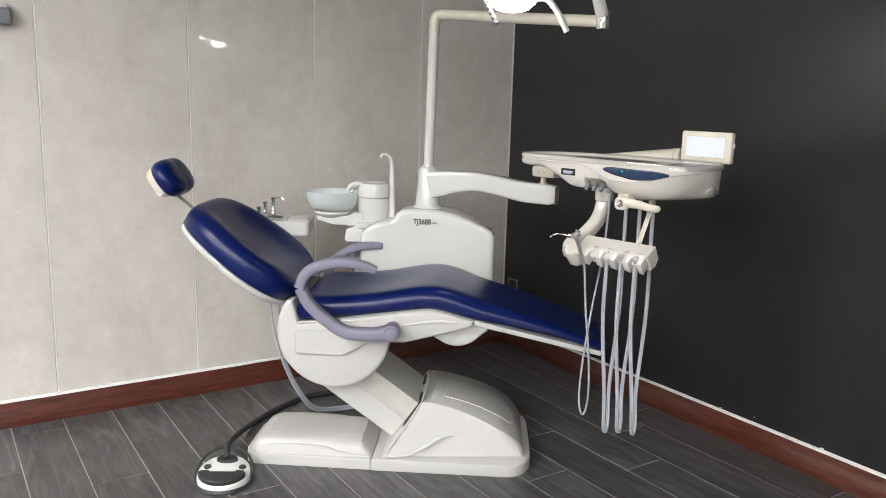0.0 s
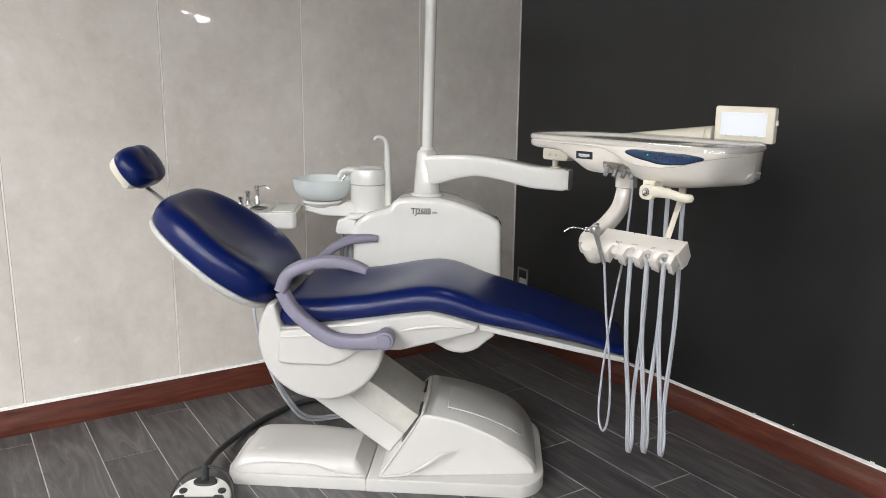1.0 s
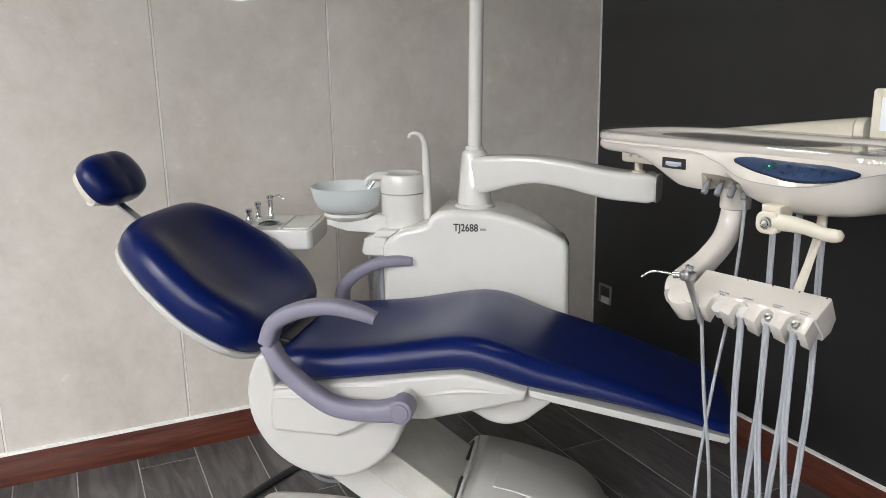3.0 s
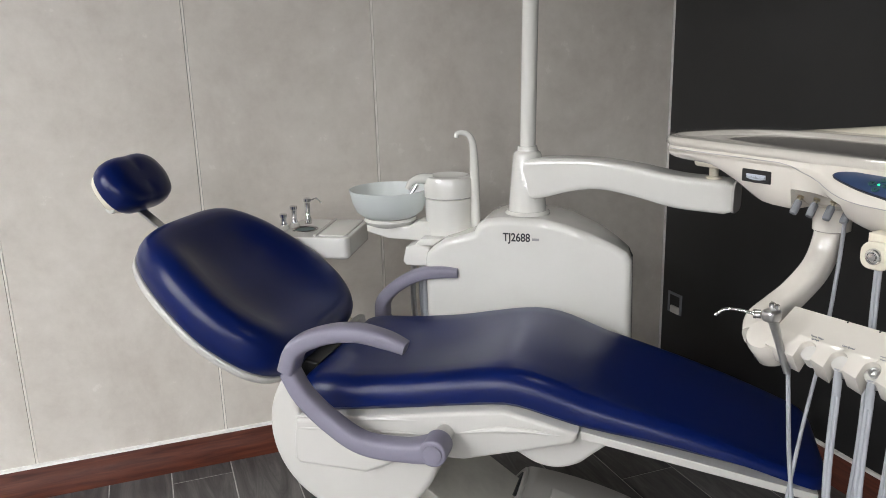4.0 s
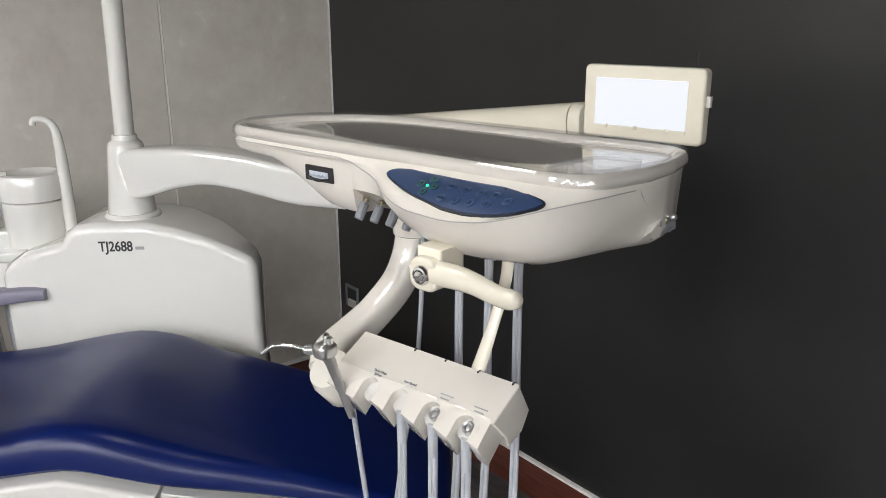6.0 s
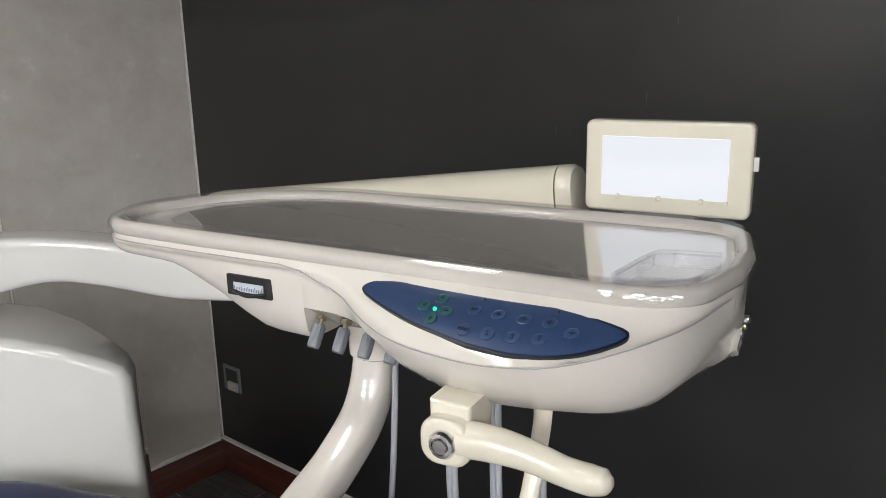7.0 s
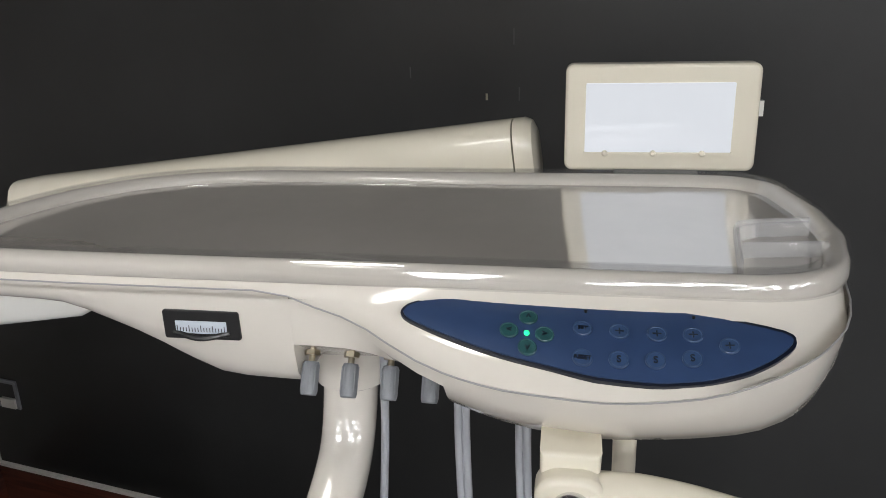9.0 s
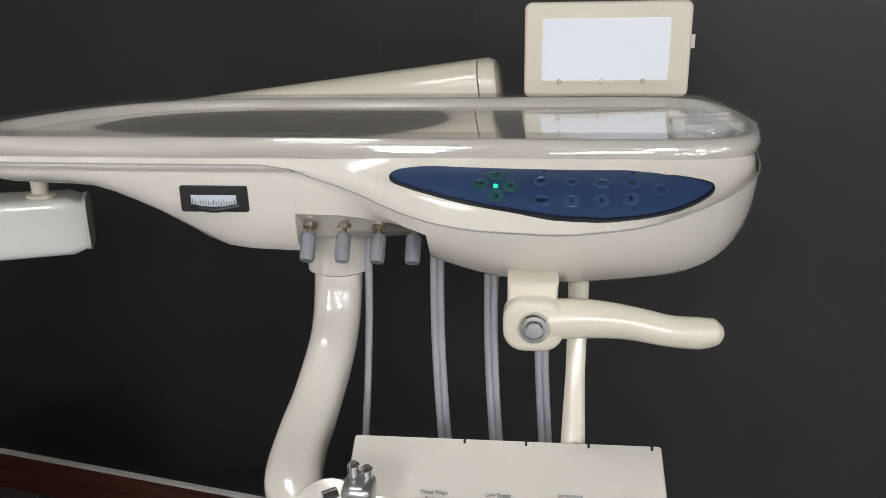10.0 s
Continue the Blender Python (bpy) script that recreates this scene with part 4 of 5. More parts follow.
# blue control panel, lying on the sloped front
def panel_point(x, s, up):
    b = smooth1(BULGE, x, 0.015)
    f = smooth1(FRONT, x, 0.008)
    y = f - 0.006 - (0.056 * s + 0.007 * math.sin(math.pi * s)) * b
    z = 1.221 - 0.012 - 0.020 * s * b - 0.005 * s
    return Vector((x, y, z)) + Vector((0, -0.42, 0.9)) * up


def tip(x):
    return x if x < 0.05 else 0.05 + (x - 0.05) * 0.93


def panel(grow, up):
    hi = [(-0.126, 0.45), (-0.1245, 0.33), (-0.121, 0.22), (-0.114, 0.12), (-0.102, 0.06), (-0.08, 0.02), (-0.04, 0.0), (0.0, 0.01), (0.05, 0.06), (0.085, 0.14), (0.11, 0.25), (0.122, 0.34), (0.127, 0.42), (0.128, 0.47)]
    lo = [(-0.126, 0.45), (-0.1245, 0.54), (-0.12, 0.61), (-0.105, 0.70), (-0.08, 0.80), (-0.04, 0.91), (0.0, 1.02), (0.04, 1.05), (0.07, 1.00), (0.095, 0.88), (0.113, 0.72), (0.123, 0.60), (0.127, 0.52), (0.128, 0.47)]
    bm, rows = bmesh.new(), []
    for k in range(49):
        x = 0.001 - 0.127 * math.cos(math.pi * k / 48)
        a, b = curve1(hi, x) - grow, curve1(lo, x) + grow
        rows.append([bm.verts.new(panel_point(tip(0.001 + (x - 0.001) * (1 + grow * 0.35)), a + (b - a) * j / 8, up)) for j in range(9)])
    for p, q in zip(rows, rows[1:]):
        for j in range(8):
            bm.faces.new((p[j], p[j + 1], q[j + 1], q[j]))
    r = bmesh.ops.extrude_face_region(bm, geom=bm.faces[:])
    bmesh.ops.translate(bm, verts=[v for v in r["geom"] if isinstance(v, bmesh.types.BMVert)], vec=(0, 0.002, -0.004))
    return bm


part("panel_border", panel(0.045, 0.0026), NAVY_EDGE, console, "dark edge of the control panel")
pan = part("control_panel", panel(0.0, 0.0038), NAVY, console, "blue membrane control panel with round keys")


def key_pose(x, s):
    p = panel_point(x, s, 0.0046)
    du = (panel_point(x + 0.004, s, 0.0046) - panel_point(x - 0.004, s, 0.0046)).normalized()
    dv = (panel_point(x, s - 0.05, 0.0046) - panel_point(x, s + 0.05, 0.0046)).normalized()
    n = du.cross(dv)
    return Matrix(((du.x, dv.x, n.x, p.x), (du.y, dv.y, n.y, p.y), (du.z, dv.z, n.z, p.z), (0, 0, 0, 1)))


disc = [(0.0062, -0.0008), (0.0062, 0.0003), (0.0058, 0.0007), (0.0054, 0.0007), (0.0051, 0.0003), (0.0, 0.0003)]
keys = [(-0.053, 0.46, "<", 1), (-0.030, 0.47, ">", 1), (-0.041, 0.25, "^", 1), (-0.0405, 0.70, "v", 1), (-0.006, 0.34, "SET", 0), (0.017, 0.35, "", 0), (0.040, 0.36, "", 0), (0.062, 0.36, "", 0), (-0.006, 0.76, "RESET", 0), (0.016, 0.74, "S", 0), (0.038, 0.72, "S", 0), (0.060, 0.68, "S", 0), (0.083, 0.50, "", 0)]
for x, s, word, lit in keys:
    m = key_pose(x, s)
    part("key", turned(lathe(disc, 24), m), KEYGLOW if lit else KEYLINE, pan)
    if word:
        writing("key_mark", word, 0.0040 if len(word) > 1 else 0.0068, m @ pose(0, 0, 0.0006), NAVY_EDGE, pan, 0.00012)
    else:
        bm = box(-0.0028, -0.0005, 0.0003, 0.0028, 0.0005, 0.0007)
        part("key_mark", turned(box(-0.0005, -0.0025, 0.0003, 0.0005, 0.0025, 0.0007, bm), m), NAVY_EDGE, pan)
for x, s in ((-0.004, 0.12), (0.064, 0.14)):
    part("indicator_dot", turned(lathe([(0.0011, -0.001), (0.0011, 0.0004), (0, 0.0005)], 10), key_pose(x, s)), BLACK, pan)
m = key_pose(-0.0415, 0.475)
part("green_light", turned(lathe([(0.0018, -0.001), (0.0018, 0.0004), (0.0012, 0.0010), (0, 0.0012)], 14), m), GREEN, pan, "small glowing green light")

# pressure gauge window
GX, GZ, GY = -0.284, 1.1800, smooth1(FRONT, -0.284) - 0.005
gauge = part("gauge", slab(rrect(GX - 0.030, GZ - 0.0115, GX + 0.030, GZ + 0.0115, 0.002), GY - 0.0015, GY + 0.006, 0.001, "xz"), BLACK, console, "black-framed pressure gauge window")
part("gauge_scale", slab([(GX - 0.020, GZ + 0.0035), (GX - 0.020, GZ - 0.005)] + [(GX - 0.020 + 0.005 * k, GZ - 0.0052 - 0.0014 * math.sin(math.pi * k / 8)) for k in range(1, 8)] + [(GX + 0.020, GZ - 0.005), (GX + 0.020, GZ + 0.0035)], GY - 0.0022, GY - 0.0008, 0.0002, "xz"), GAUGE, gauge, "pale gauge scale with fine marks")
for k in range(17):
    x = GX - 0.0185 + 0.00231 * k
    h = 0.005 if k % 4 == 0 else 0.0032
    part("scale_mark", box(x - 0.0002, GY - 0.0026, GZ - 0.0048, x + 0.0002, GY - 0.0020, GZ - 0.0048 + h), INK, gauge)
part("gauge_hood", tube(spline([(GX - 0.022, GY - 0.001, GZ - 0.006), (GX, GY - 0.005, GZ - 0.009), (GX + 0.022, GY - 0.001, GZ - 0.006)], 6), 0.0022, 8), BLACK, gauge)

# row of knobs in the recess
for k in range(4):
    x = -0.207 + 0.031 * k
    f = smooth1(FRONT, x)
    base = pose(x, f + 0.020, 1.1565, 145, 0, 0)
    kn = part("valve_knob", turned(lathe([(0.0, 0.014), (0.0056, 0.014), (0.0062, 0.016), (0.0066, 0.036), (0.0058, 0.039), (0, 0.039)], 18), base), KNOB, console, "ribbed grey plastic valve knob")
    for j in range(9):
        a = 2 * math.pi * j / 9
        part("rib", turned(box(0.0060 * math.cos(a) - 0.0006, 0.0060 * math.sin(a) - 0.0006, 0.016, 0.0060 * math.cos(a) + 0.0006, 0.0060 * math.sin(a) + 0.0006, 0.035), base), KNOB, kn)
    part("nut", turned(lathe([(0.0, 0.005), (0.006, 0.005), (0.006, 0.009), (0, 0.009)], 6), base), BRASS, kn, "brass nut")
    part("stem", turned(lathe([(0.0025, -0.004), (0.0025, 0.018), (0, 0.018)], 10), base), BRASS, kn)
    part("scale_plate", turned(lathe([(0.008, 0.0005), (0.008, 0.0012), (0, 0.0012)], 16), base), BLACK, kn)
    part("small_print", turned(box(0.009, -0.001, 0.0003, 0.021, 0.001, 0.0012), base), INK, kn)

# couplings on the end face
cp = part("coupling_plate", box(0.150, 0.165, 1.136, 0.180, 0.235, 1.154), KNOB, console, "dark plate with small couplings")
for k in range(3):
    part("coupling", turned(lathe([(0.005, 0), (0.005, 0.012), (0.0035, 0.016), (0, 0.016)], 10), pose(0.170, 0.178 + 0.022 * k, 1.150, 0, 70, 0)), BRASS if k == 1 else STEEL, cp)
    part("coupling", turned(lathe([(0.004, 0), (0.004, 0.010), (0, 0.010)], 10), pose(0.171, 0.176 + 0.022 * k, 1.141, 0, 110, 0)), KNOB, cp)

# film viewer
SX0, SX1, SY, SZ0, SZ1 = -0.022, 0.163, 0.334, 1.2275, 1.333
viewer = part("film_viewer", slab(rrect(SX0, SZ0, SX1, SZ1, 0.008), SY, SY + 0.022, 0.004, "xz"), IVORY, console, "ivory film viewer with a lit white screen")
part("lit_screen", slab(rrect(SX0 + 0.020, SZ0 + 0.018, SX1 - 0.024, SZ1 - 0.018, 0.001), SY - 0.0015, SY + 0.002, 0.0005, "xz"), FILM, viewer, "glowing white screen")
bm = box(SX0 + 0.019, SY - 0.0025, SZ0 + 0.016, SX1 - 0.023, SY + 0.001, SZ0 + 0.0195)
part("film_ledge", bm, IVORY, viewer)
for k in range(3):
    part("film_clip", turned(lathe([(0.003, -0.001), (0.003, 0.002), (0.002, 0.003), (0, 0.003)], 12), pose(SX0 + 0.040 + 0.047 * k, SY - 0.002, SZ0 + 0.0185, 90, 0, 0)), IVORY, viewer)
part("switch", box(SX1 - 0.001, SY + 0.008, SZ1 - 0.052, SX1 + 0.005, SY + 0.015, SZ1 - 0.037), WHITE, viewer)
part("viewer_foot", box(SX0 + 0.05, SY - 0.03, 1.205, SX0 + 0.13, SY + 0.016, 1.229), BLACK, viewer)

# balance arm behind the tray
def balance_arm():
    a, b = Vector((-0.755, 0.453, 1.140)), Vector((-0.075, 0.412, 1.2225))
    rings = []
    for k in range(25):
        s = k / 24
        e = 1.0 if s > 0.06 else math.sqrt(max(0.02, 1 - (1 - s / 0.06) ** 2))
        rings.append(rsec(a + (b - a) * s, b - a, (0.062 + 0.006 * s) * e, (0.074 + 0.014 * s) * e, 24, 2.6))
    return loft(rings)


part("balance_arm", balance_arm(), IVORY, console, "tapered ivory balance arm")
d = Vector((0.615, -0.038, 0.0735)).normalized()
part("arm_cap", loft([rsec(Vector((-0.0735, 0.412, 1.2237)) + d * k, d, w, h, 24, 2.6) for k, w, h in ((0, 0.066, 0.086), (0.012, 0.066, 0.086), (0.020, 0.060, 0.078), (0.024, 0.046, 0.06))]), IVORY, console)
part("arm_bracket", box(-0.12, 0.26, 1.165, -0.06, 0.42, 1.195), IVORY, console)
root = part("arm_root", slab(rrect(-0.748, 1.106, -0.632, 1.150, 0.010), 0.412, 0.49, 0.006, "xz"), IVORY, console, "ivory bracket at the foot of the balance arm")
for x in (-0.712, -0.682):
    part("screw", turned(lathe([(0.005, 0.0), (0.005, 0.002), (0, 0.003)], 12), pose(x, 0.412, 1.126, 90, 0, 0)), STEEL, root)
part("arm_pin", lathe([(0.020, 1.068), (0.020, 1.078), (0.012, 1.080), (0.012, 1.13), (0, 1.13)], 20, (-0.715, 0.452, 0)), IVORY, console)

# neck down to the instrument holder
neck = spline([(-0.206, 0.156, 1.135), (-0.208, 0.154, 1.068), (-0.210, 0.128, 1.012), (-0.217, 0.078, 0.970), (-0.222, 0.032, 0.947), (-0.219, -0.010, 0.931), (-0.205, -0.034, 0.915)], 7)
part("neck", tube(neck, [0.028, 0.026, 0.025, 0.0245, 0.025, 0.027, 0.026], 28, flat=0.95, up=(1, 0.2, 0), sq=3.0), GLOSS, console, "curved ivory neck")
part("neck_collar", lathe([(0.030, 1.078), (0.033, 1.080), (0.035, 1.150), (0, 1.150)], 24, (-0.206, 0.156, 0)), GLOSS, console)
part("support_strip", tube(spline([(0.029, 0.075, 1.13), (0.030, 0.070, 1.08), (0.028, 0.045, 1.02), (0.026, 0.012, 0.958)], 7), [0.0095, 0.009, 0.0085, 0.011], 12, flat=0.5, up=(0, 1, 0.3)), IVORY, console)

# handle with its chrome bolt
part("handle_mount", slab([(-0.031, 1.085), (0.006, 1.095), (0.008, 1.135), (-0.031, 1.135)], -0.034, 0.012, 0.004, "xz"), IVORY, console)
hb = part("handle_hub", slab(rrect(-0.034, 1.083, 0.012, 1.125, 0.016), -0.047, -0.022, 0.005, "xz"), IVORY, console, "ivory handle")
part("handle_grip", tube(spline([(0.0, -0.034, 1.106), (0.03, -0.034, 1.107), (0.06, -0.035, 1.105), (0.09, -0.037, 1.100), (0.112, -0.040, 1.100), (0.124, -0.041, 1.102), (0.129, -0.041, 1.103)], 6), [0.016, 0.0150, 0.0130, 0.0120, 0.0122, 0.0100, 0.004], 18), IVORY, hb)
part("bolt", turned(lathe([(0.0125, -0.002), (0.0125, 0.003), (0.0105, 0.006), (0.008, 0.0065), (0.0075, 0.004), (0.0068, 0.004), (0.006, 0.0075), (0, 0.008)], 24), pose(-0.0105, -0.047, 1.1045, 90, 0, 0)), CHROME, hb, "chrome hexagon bolt")

# holder bar with five rests
HSEC = [(0.004, 0.975), (0.028, 0.932), (0.012, 0.908), (-0.015, 0.899), (-0.023, 0.915), (-0.050, 0.945)]
holder = part("instrument_holder", slab([(p[0], p[1]) for p in HSEC], -0.165, 0.100, 0.003, "yz"), GLOSS, console, "white instrument holder bar")
part("holder_end", turned(lathe([(0, -0.034), (0.026, -0.032), (0.034, -0.02), (0.034, 0.02), (0.030, 0.030), (0, 0.032)], 24), pose(-0.178, -0.036, 0.912, 40, 0, 0)), GLOSS, console)
SLOTS = [-0.094, -0.041, 0.012, 0.065]
NOSE = pose(0, -0.050, 0.945, 42, 0, 0)
# prongs with a rounded cut for each instrument
for k, (a, b) in enumerate(zip([-0.163] + SLOTS, SLOTS + [0.0965])):
    o = []
    if k == 0:
        o += [(a, 0.006), (a, -0.030)]
    else:
        o += [(a, 0.006), (a, -0.0005)] + [(a + 0.0135 * math.sin(radians(d)), -0.014 + 0.0135 * math.cos(radians(d))) for d in range(15, 91, 15)] + [(a + 0.0135, -0.030)]
    if k == 4:
        o += [(b, -0.034), (b, 0.006)]
    else:
        o += [(b - 0.0135, -0.036)] + [(b - 0.0135 * math.sin(radians(d)), -0.014 + 0.0135 * math.cos(radians(d))) for d in range(90, 14, -15)] + [(b, -0.0005), (b, 0.006)]
    bm = slab(o, -0.040, 0.0, 0.0012, "xy", seg=2)
    part("rest", turned(warp(bm, lambda c: (c.x, c.y - (0.006 if c.y < -0.02 and c.z < -0.02 else 0.0), c.z)), NOSE), GLOSS, holder)
for i, x in enumerate(SLOTS):
    part("rest_cup", turned(lathe([(0.0145, -0.036), (0.0145, -0.013), (0.010, -0.015), (0, -0.015)], 24, (x, -0.014, 0)), NOSE), SHELL, holder)
    if i > 1:
        part("rest_socket", turned(lathe([(0.0080, -0.020), (0.0080, -0.010), (0.0070, -0.008), (0.0050, -0.0095), (0.0045, -0.0125), (0, -0.0130)], 18, (x, -0.0120, 0)), NOSE), STEEL, holder)
    part("notch", box(x + 0.0255, 0.0005, 0.966, x + 0.0275, 0.0065, 0.9752), BLACK, holder)
for x, lines in ((SLOTS[0], ("Three Ways", "Syringe")), (SLOTS[1], ("Low Speed",))):
    for k, w in enumerate(lines):
        writing("rest_label", w, 0.0046, pose(x + 0.004, -0.0415 - 0.0046 * k, 0.9513 - 0.0028 * k - 0.0006, 29, 0, 0) @ pose(0, 0, 0.0012), KNOB, holder, 0.0001)
for x in SLOTS[2:]:
    for k in range(2):
        part("label_bar", turned(box(-0.010 + 0.003 * k, -0.0008, 0, 0.010 - 0.003 * k, 0.0008, 0.0008), pose(x + 0.010, -0.0395 - 0.0048 * k, 0.9522 - 0.0027 * k, 29, 0, 0)), PALE, holder)

# three-way syringe in the end rest
syr = part("syringe", tube([(-0.122, -0.066, 0.885), (-0.130, -0.076, 0.925), (-0.138, -0.085, 0.965), (-0.140, -0.092, 0.985)], [0.0055, 0.006, 0.0078, 0.0095], 14), STEEL, console, "chrome three-way syringe")
part("syringe_head", slab(rrect(-0.153, -0.107, -0.128, -0.077, 0.009), 0.975, 0.996, 0.007, "xy"), STEEL, syr)
for dx in (-0.004, 0.007):
    part("syringe_button", lathe([(0.0048, 0.996), (0.0048, 1.003), (0.003, 1.005), (0, 1.005)], 12, (-0.142 + dx, -0.086 - dx * 0.4, 0)), CHROME, syr)
part("syringe_collar", tube([(-0.156, -0.098, 0.984), (-0.166, -0.104, 0.983)], 0.0075, 12), CHROME, syr)
part("syringe_nozzle", tube(spline([(-0.164, -0.103, 0.983), (-0.182, -0.114, 0.987), (-0.202, -0.127, 0.986), (-0.216, -0.136, 0.974)], 5), 0.0026, 10), CHROME, syr, "thin bent chrome nozzle")

# hoses: from under the console down into loops and up to the rests
def hose(x0, x1, xm, zm, r, top=1.128, y1=-0.055, twin=0.0):
    bm = bmesh.new()
    for o in ((-twin, twin) if twin else (0.0,)):
        pts = [(x0, 0.14, top), (x0, 0.14, 0.98), (x0 + (xm - x0) * 0.3, 0.115, 0.72), (xm - 0.018 + (x0 - xm) * 0.25, 0.075, 0.46), (xm - 0.012, 0.050, zm + 0.03), (xm, 0.020, zm), (xm + 0.012, -0.012, zm + 0.03), (xm + 0.018 + (x1 - xm) * 0.25, -0.035, 0.46), (x1 - (x1 - xm) * 0.3, -0.050, 0.70), (x1, y1, 0.90)]
        tube(spline([(x + o, y, z) for x, y, z in pts], 7), r, 10, bm=bm)
    return bm


thin = spline([(-0.172, 0.14, 1.128), (-0.176, 0.14, 1.02), (-0.186, 0.135, 0.87), (-0.191, 0.10, 0.70), (-0.187, 0.06, 0.53), (-0.182, 0.04, 0.41), (-0.171, 0.03, 0.35), (-0.150, 0.02, 0.327), (-0.129, 0.01, 0.36), (-0.117, 0.0, 0.45), (-0.114, -0.02, 0.58), (-0.118, -0.045, 0.73), (-0.122, -0.064, 0.895)], 7)
part("hose", tube(thin, 0.0038, 10), HOSE, console, "thin grey hose")
for x0, x1, xm, zm in ((-0.104, SLOTS[1], -0.050, 0.295), (-0.050, SLOTS[2], 0.002, 0.312), (0.001, SLOTS[3], 0.058, 0.322)):
    hs = part("hose", hose(x0, x1, xm, zm, 0.0037, twin=0.0034), HOSE, console, "grey double hose hanging in a loop")
    part("hose_sleeve", tube([(x1, -0.056, 0.918), (x1, -0.055, 0.872)], 0.0064, 12), HOSE, hs)

# ---- operating lamp on its pole ----
lamp = thing("operating_lamp", CHAIR, "white dental operating lamp on a bent pole, switched on", "dental lamp")
bend = spline([(0.153, 0.437, 1.70), (0.154, 0.437, 1.738), (0.159, 0.435, 1.762), (0.174, 0.430, 1.775), (0.205, 0.420, 1.777)], 5)
part("pole", tube([(0.142, 0.437, 1.122), (0.153, 0.437, 1.705)], 0.0225, 24), WHITE, lamp)
part("pole_bend", tube(bend, 0.0235, 20), IVORY, lamp)
part("cross_bar", tube([(0.205, 0.420, 1.777), (0.40, 0.29, 1.757), (0.808, 0.010, 1.722)], 0.0225, 20), IVORY, lamp)
part("bar_joint", lathe([(0, -0.030), (0.024, -0.028), (0.028, 0), (0.024, 0.028), (0, 0.030)], 20, (0.820, 0.0, 1.721)), CHROME, lamp)
part("lamp_arm", tube(spline([(0.818, 0.0, 1.735), (0.775, -0.06, 1.83), (0.68, -0.20, 1.95), (0.55, -0.38, 1.96), (0.472, -0.47, 1.88), (0.468, -0.47, 1.80)], 6), [0.025, 0.023, 0.02, 0.018, 0.018, 0.018], 16), WHITE, lamp)
LAMP = pose(0.466, -0.468, 1.758, -16, 0, 0)
hs = part("lamp_housing", turned(lathe([(0, 0.08), (0.035, 0.076), (0.070, 0.055), (0.085, 0.02), (0.088, 0.0), (0.082, -0.006), (0.0, -0.004)], 32), LAMP), WHITE, lamp)
part("lamp_glass", turned(lathe([(0.080, -0.005), (0.078, -0.026), (0.062, -0.042), (0.03, -0.049), (0, -0.050)], 28), LAMP), LAMPGLASS, hs, "glowing lamp glass")
part("lamp_handle", tube(spline([(0.545, -0.47, 1.745), (0.575, -0.47, 1.742), (0.602, -0.47, 1.715), (0.628, -0.47, 1.675), (0.645, -0.47, 1.640)], 6), [0.016, 0.013, 0.011, 0.012, 0.011], 14, flat=0.85), WHITE, hs, "white lamp handle")
plate_pose = pose(0.398, -0.47, 1.706, 0, -28, 0)
gp = part("lamp_side_plate", turned(box(-0.006, -0.045, -0.050, 0.003, 0.045, 0.045), plate_pose), STEEL, hs, "grey ribbed side plate")
for k in range(5):
    part("rib", turned(box(-0.010, -0.045, -0.046 + 0.017 * k, -0.006, 0.045, -0.038 + 0.017 * k), plate_pose), WHITE, gp)

# ---- foot control on the floor ----
foot = thing("foot_control", pose(0.935, 2.715, 0, 0, 0, -31), "round white and dark grey foot control on the floor", "foot pedal")
part("base_ring", lathe([(0.0, 0.0), (0.102, 0.0), (0.107, 0.004), (0.102, 0.012), (0.0, 0.012)], 44), RUBBER, foot)
wedge = lambda y: 0.034 + 0.24 * max(0.0, y + 0.03)
top = [(0.098 * math.cos(2 * math.pi * k / 44), 0.098 * math.sin(2 * math.pi * k / 44)) for k in range(44)]
rings = [[Vector((x, y, 0.012)) for x, y in top]]
for f, dz in ((1.0, -0.010), (0.98, -0.004), (0.93, 0.0), (0.5, 0.003), (0.1, 0.004)):
    rings.append([Vector((x * f, y * f, wedge(y * f) + dz)) for x, y in top])
part("housing", loft(rings), WHITE, foot)
pd = [(0.092 * math.cos(radians(a)), 0.092 * math.sin(radians(a))) for a in range(196, 345, 8)]
bm = slab(pd + [(0.078, -0.014), (0.050, -0.012), (0.046, -0.022), (-0.046, -0.022), (-0.050, -0.012), (-0.078, -0.014)], 0.010, 0.030, 0.005, "xy")
part("pedal", warp(bm, lambda c: (c.x, c.y - 0.004, c.z + 0.018 + 0.12 * (c.y + 0.09))), RUBBER, foot, "dark grey foot pedal")
for x, y, r in ((-0.064, 0.022, 0.014), (0.064, 0.022, 0.014)):
    part("button", lathe([(r, -0.02), (r, 0.004), (r * 0.8, 0.007), (0, 0.007)], 20, (x, y, wedge(y))), RUBBER, foot, "round dark button")
o = [(p[0], p[1]) for p in spline([(0.040, 0.058, 0), (0.022, 0.080, 0), (-0.022, 0.080, 0), (-0.040, 0.058, 0), (-0.020, 0.042, 0), (0.020, 0.042, 0)], 5, True)]
part("rocker", warp(slab(o, -0.02, 0.010, 0.004, "xy"), lambda c: (c.x, c.y, c.z + wedge(c.y))), RUBBER, foot, "oval dark rocker")
hoop = [(0.105 * math.cos(radians(a)), 0.105 * math.sin(radians(a)), 0.010 + 0.082 * max(0.0, math.sin(radians(a))) ** 0.7) for a in range(-10, 191, 8)]
part("guard_hoop", tube(hoop, 0.005, 10), RUBBER, foot, "dark bent wire hoop")
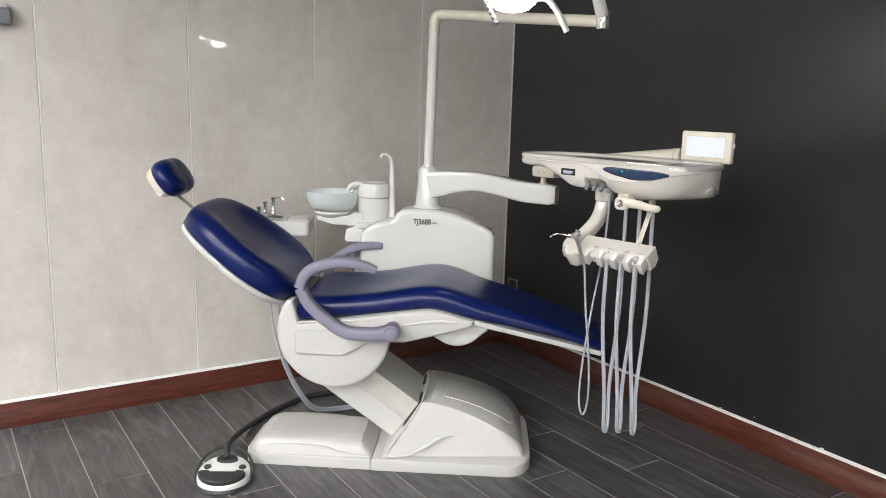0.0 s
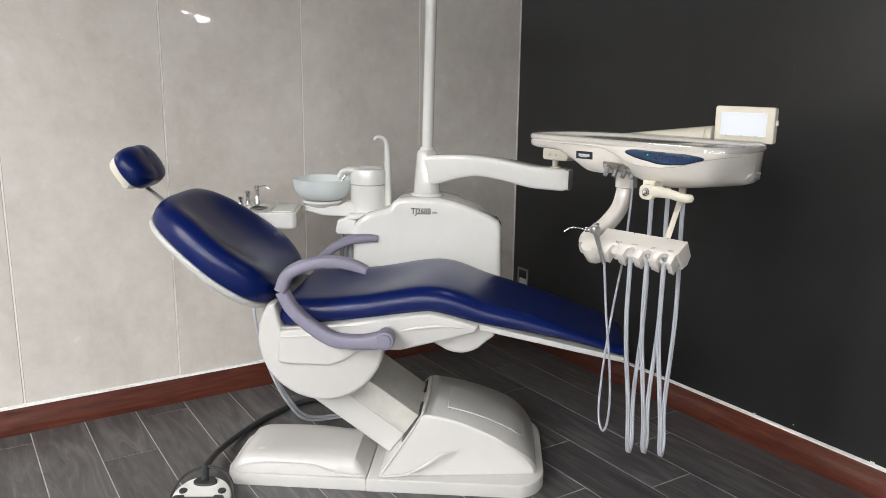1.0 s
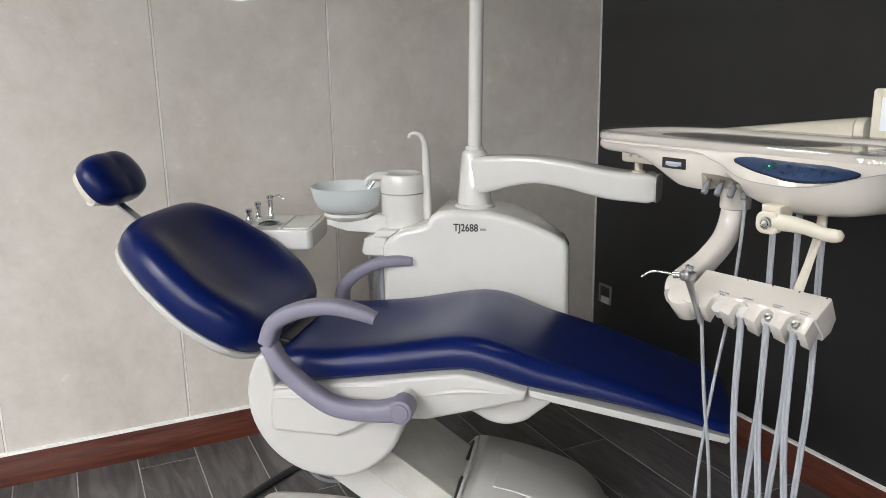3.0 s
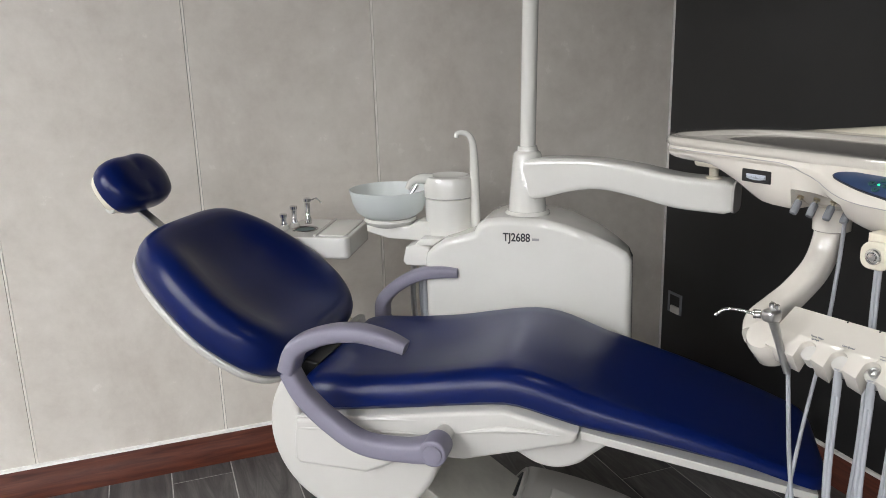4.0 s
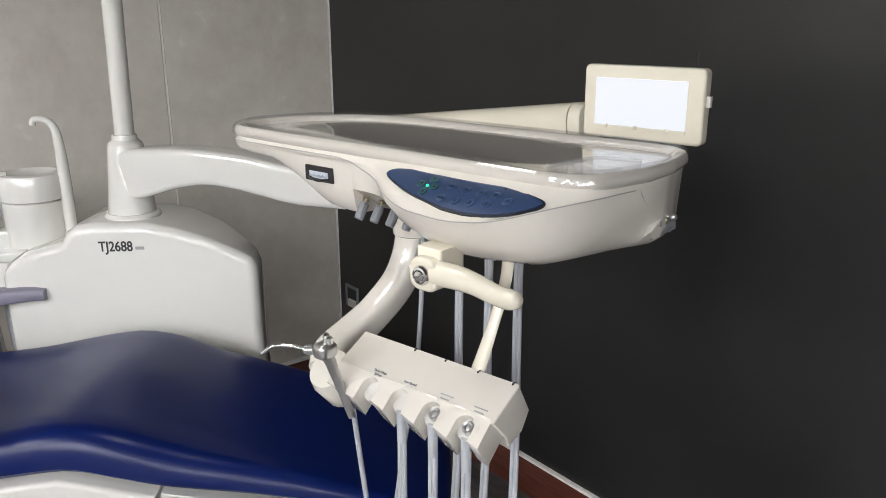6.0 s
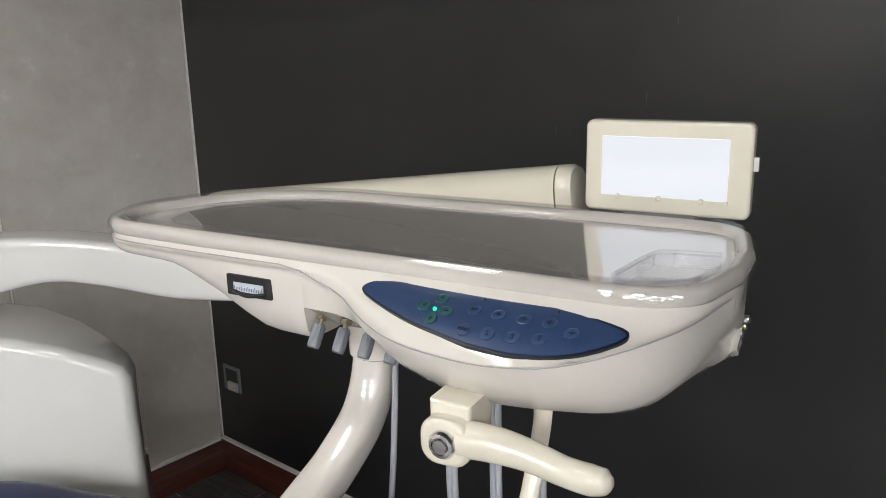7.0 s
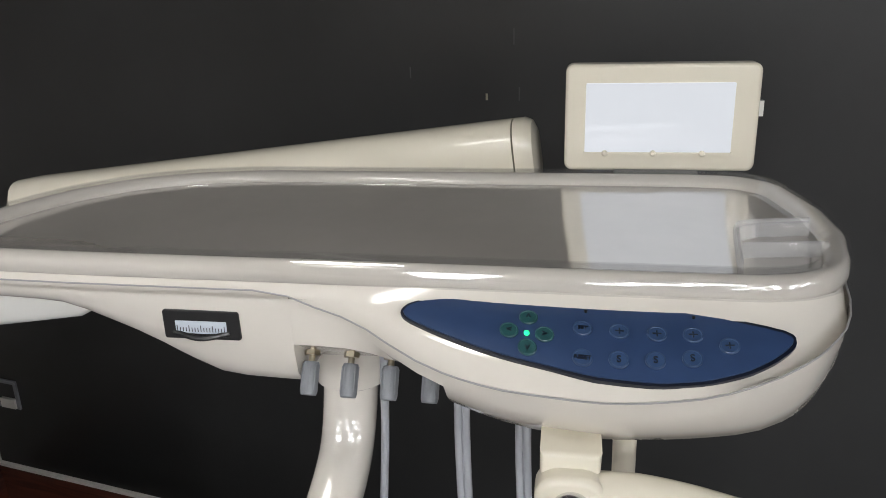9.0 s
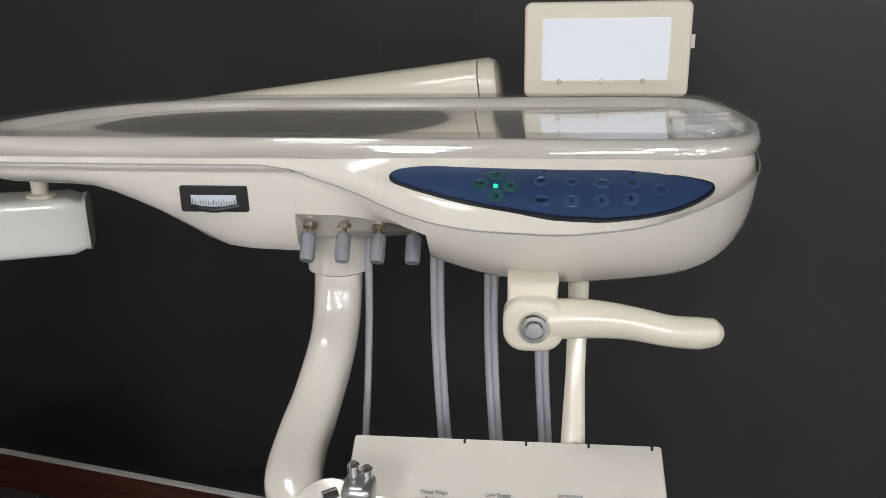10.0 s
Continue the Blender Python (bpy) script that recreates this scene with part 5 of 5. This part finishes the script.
inv = foot.matrix_basis.inverted()
cord = [inv @ Vector(p) for p in spline([(0.965, 2.765, 0.062), (0.985, 2.82, 0.088), (1.06, 2.96, 0.055), (1.20, 3.14, 0.018), (1.39, 3.27, 0.013), (1.58, 3.33, 0.013), (1.80, 3.26, 0.013), (1.92, 3.10, 0.03)], 8)]
part("cable", tube(cord, 0.0125, 12), RUBBER, foot, "thick dark grey cable")

# thin drain tubes from the back of the chair to the floor
drain = thing("drain_tube", CHAIR, "thin grey tubes hanging from the backrest to the floor", "tube")
for k, dy in enumerate((0.0, 0.03)):
    part("tube", tube(spline([(-0.445 + 0.03 * k, 0.08 + dy, 0.66), (-0.483 + 0.03 * k, 0.08 + dy, 0.57), (-0.476 + 0.022 * k, 0.08 + dy, 0.46), (-0.458 + 0.012 * k, 0.09 + dy, 0.36), (-0.428, 0.10 + dy, 0.26), (-0.385, 0.12 + dy, 0.155), (-0.33, 0.18 + dy, 0.05), (-0.24, 0.27 + dy, 0.012), (-0.10, 0.36 + dy, 0.012), (0.0, 0.40, 0.05)], 7), 0.006, 8), HOSE, drain)

# ---- tall wall panels and floor planks ----
panel_mesh = finish("panel", slab([(0.0046, 0.0), (PITCH - 0.0042, 0.0), (PITCH - 0.0042, CEILING), (0.0046, CEILING)], 0.0, 0.0115, 0.0002, "xz", seg=2, r_lo=0.0012), STONE)
panel_mesh.set_sharp_from_angle(angle=radians(4))
strip_mesh = finish("joint_strip", box(-0.0026, -0.0008, 0.0, 0.0036, 0.0113, CEILING), JOINT)
x = JOINT0 - 15 * PITCH
while x < WX - 0.05:
    ob = new("panel", panel_mesh)
    ob.matrix_basis = pose(x, WY, 0)
    ob.parent = wall_north
    ob = new("joint_strip", strip_mesh)
    ob.matrix_basis = pose(x, WY, 0)
    ob.parent = wall_north
    x += PITCH

WIDE, LONG = 0.2005, 0.96


def plank_shape(bm, x, y, w, l):
    """One plank with eased edges, laid into bm."""
    g, e = 0.002, 0.0008
    lo = [bm.verts.new((a, b, -0.006)) for a, b in ((x + g, y + g), (x + w - g, y + g), (x + w - g, y + l - g), (x + g, y + l - g))]
    mid = [bm.verts.new((v.co.x, v.co.y, -e)) for v in lo]
    top = [bm.verts.new((a, b, 0)) for a, b in ((x + g + e, y + g + e), (x + w - g - e, y + g + e), (x + w - g - e, y + l - g - e), (x + g + e, y + l - g - e))]
    for p, q in ((lo, mid), (mid, top)):
        for k in range(4):
            bm.faces.new((p[k], p[(k + 1) % 4], q[(k + 1) % 4], q[k]))
    bm.faces.new(top)
    return bm


offsets = {-2: 2.93, -1: 3.225, 0: 3.55, 7: 2.024, 8: 2.30, -3: 3.522}
plank_meshes = {}
rest = bmesh.new()
for col in range(-48, 11):
    x = 0.917 + WIDE * col
    w = min(WIDE, WX - x)
    if w < 0.03:
        continue
    y = offsets.get(col, 2.5 + (0.313 * col) % LONG)
    y -= LONG * math.ceil((y - Y0) / LONG)
    while y < WY - 0.02:
        l = min(LONG, WY - y)
        if col > -14 and y > -2.2:
            key = (round(w, 4), round(l, 4))
            if key not in plank_meshes:
                plank_meshes[key] = finish("plank", plank_shape(bmesh.new(), 0, 0, w, l), PLANK)
            ob = new("plank", plank_meshes[key])
            ob.matrix_basis = pose(x, y, 0)
            ob.parent = floor
        else:
            plank_shape(rest, x, y, w, l)
        y += LONG
far = part("far_planks", rest, PLANK, floor)
far["kind"] = "stuff"
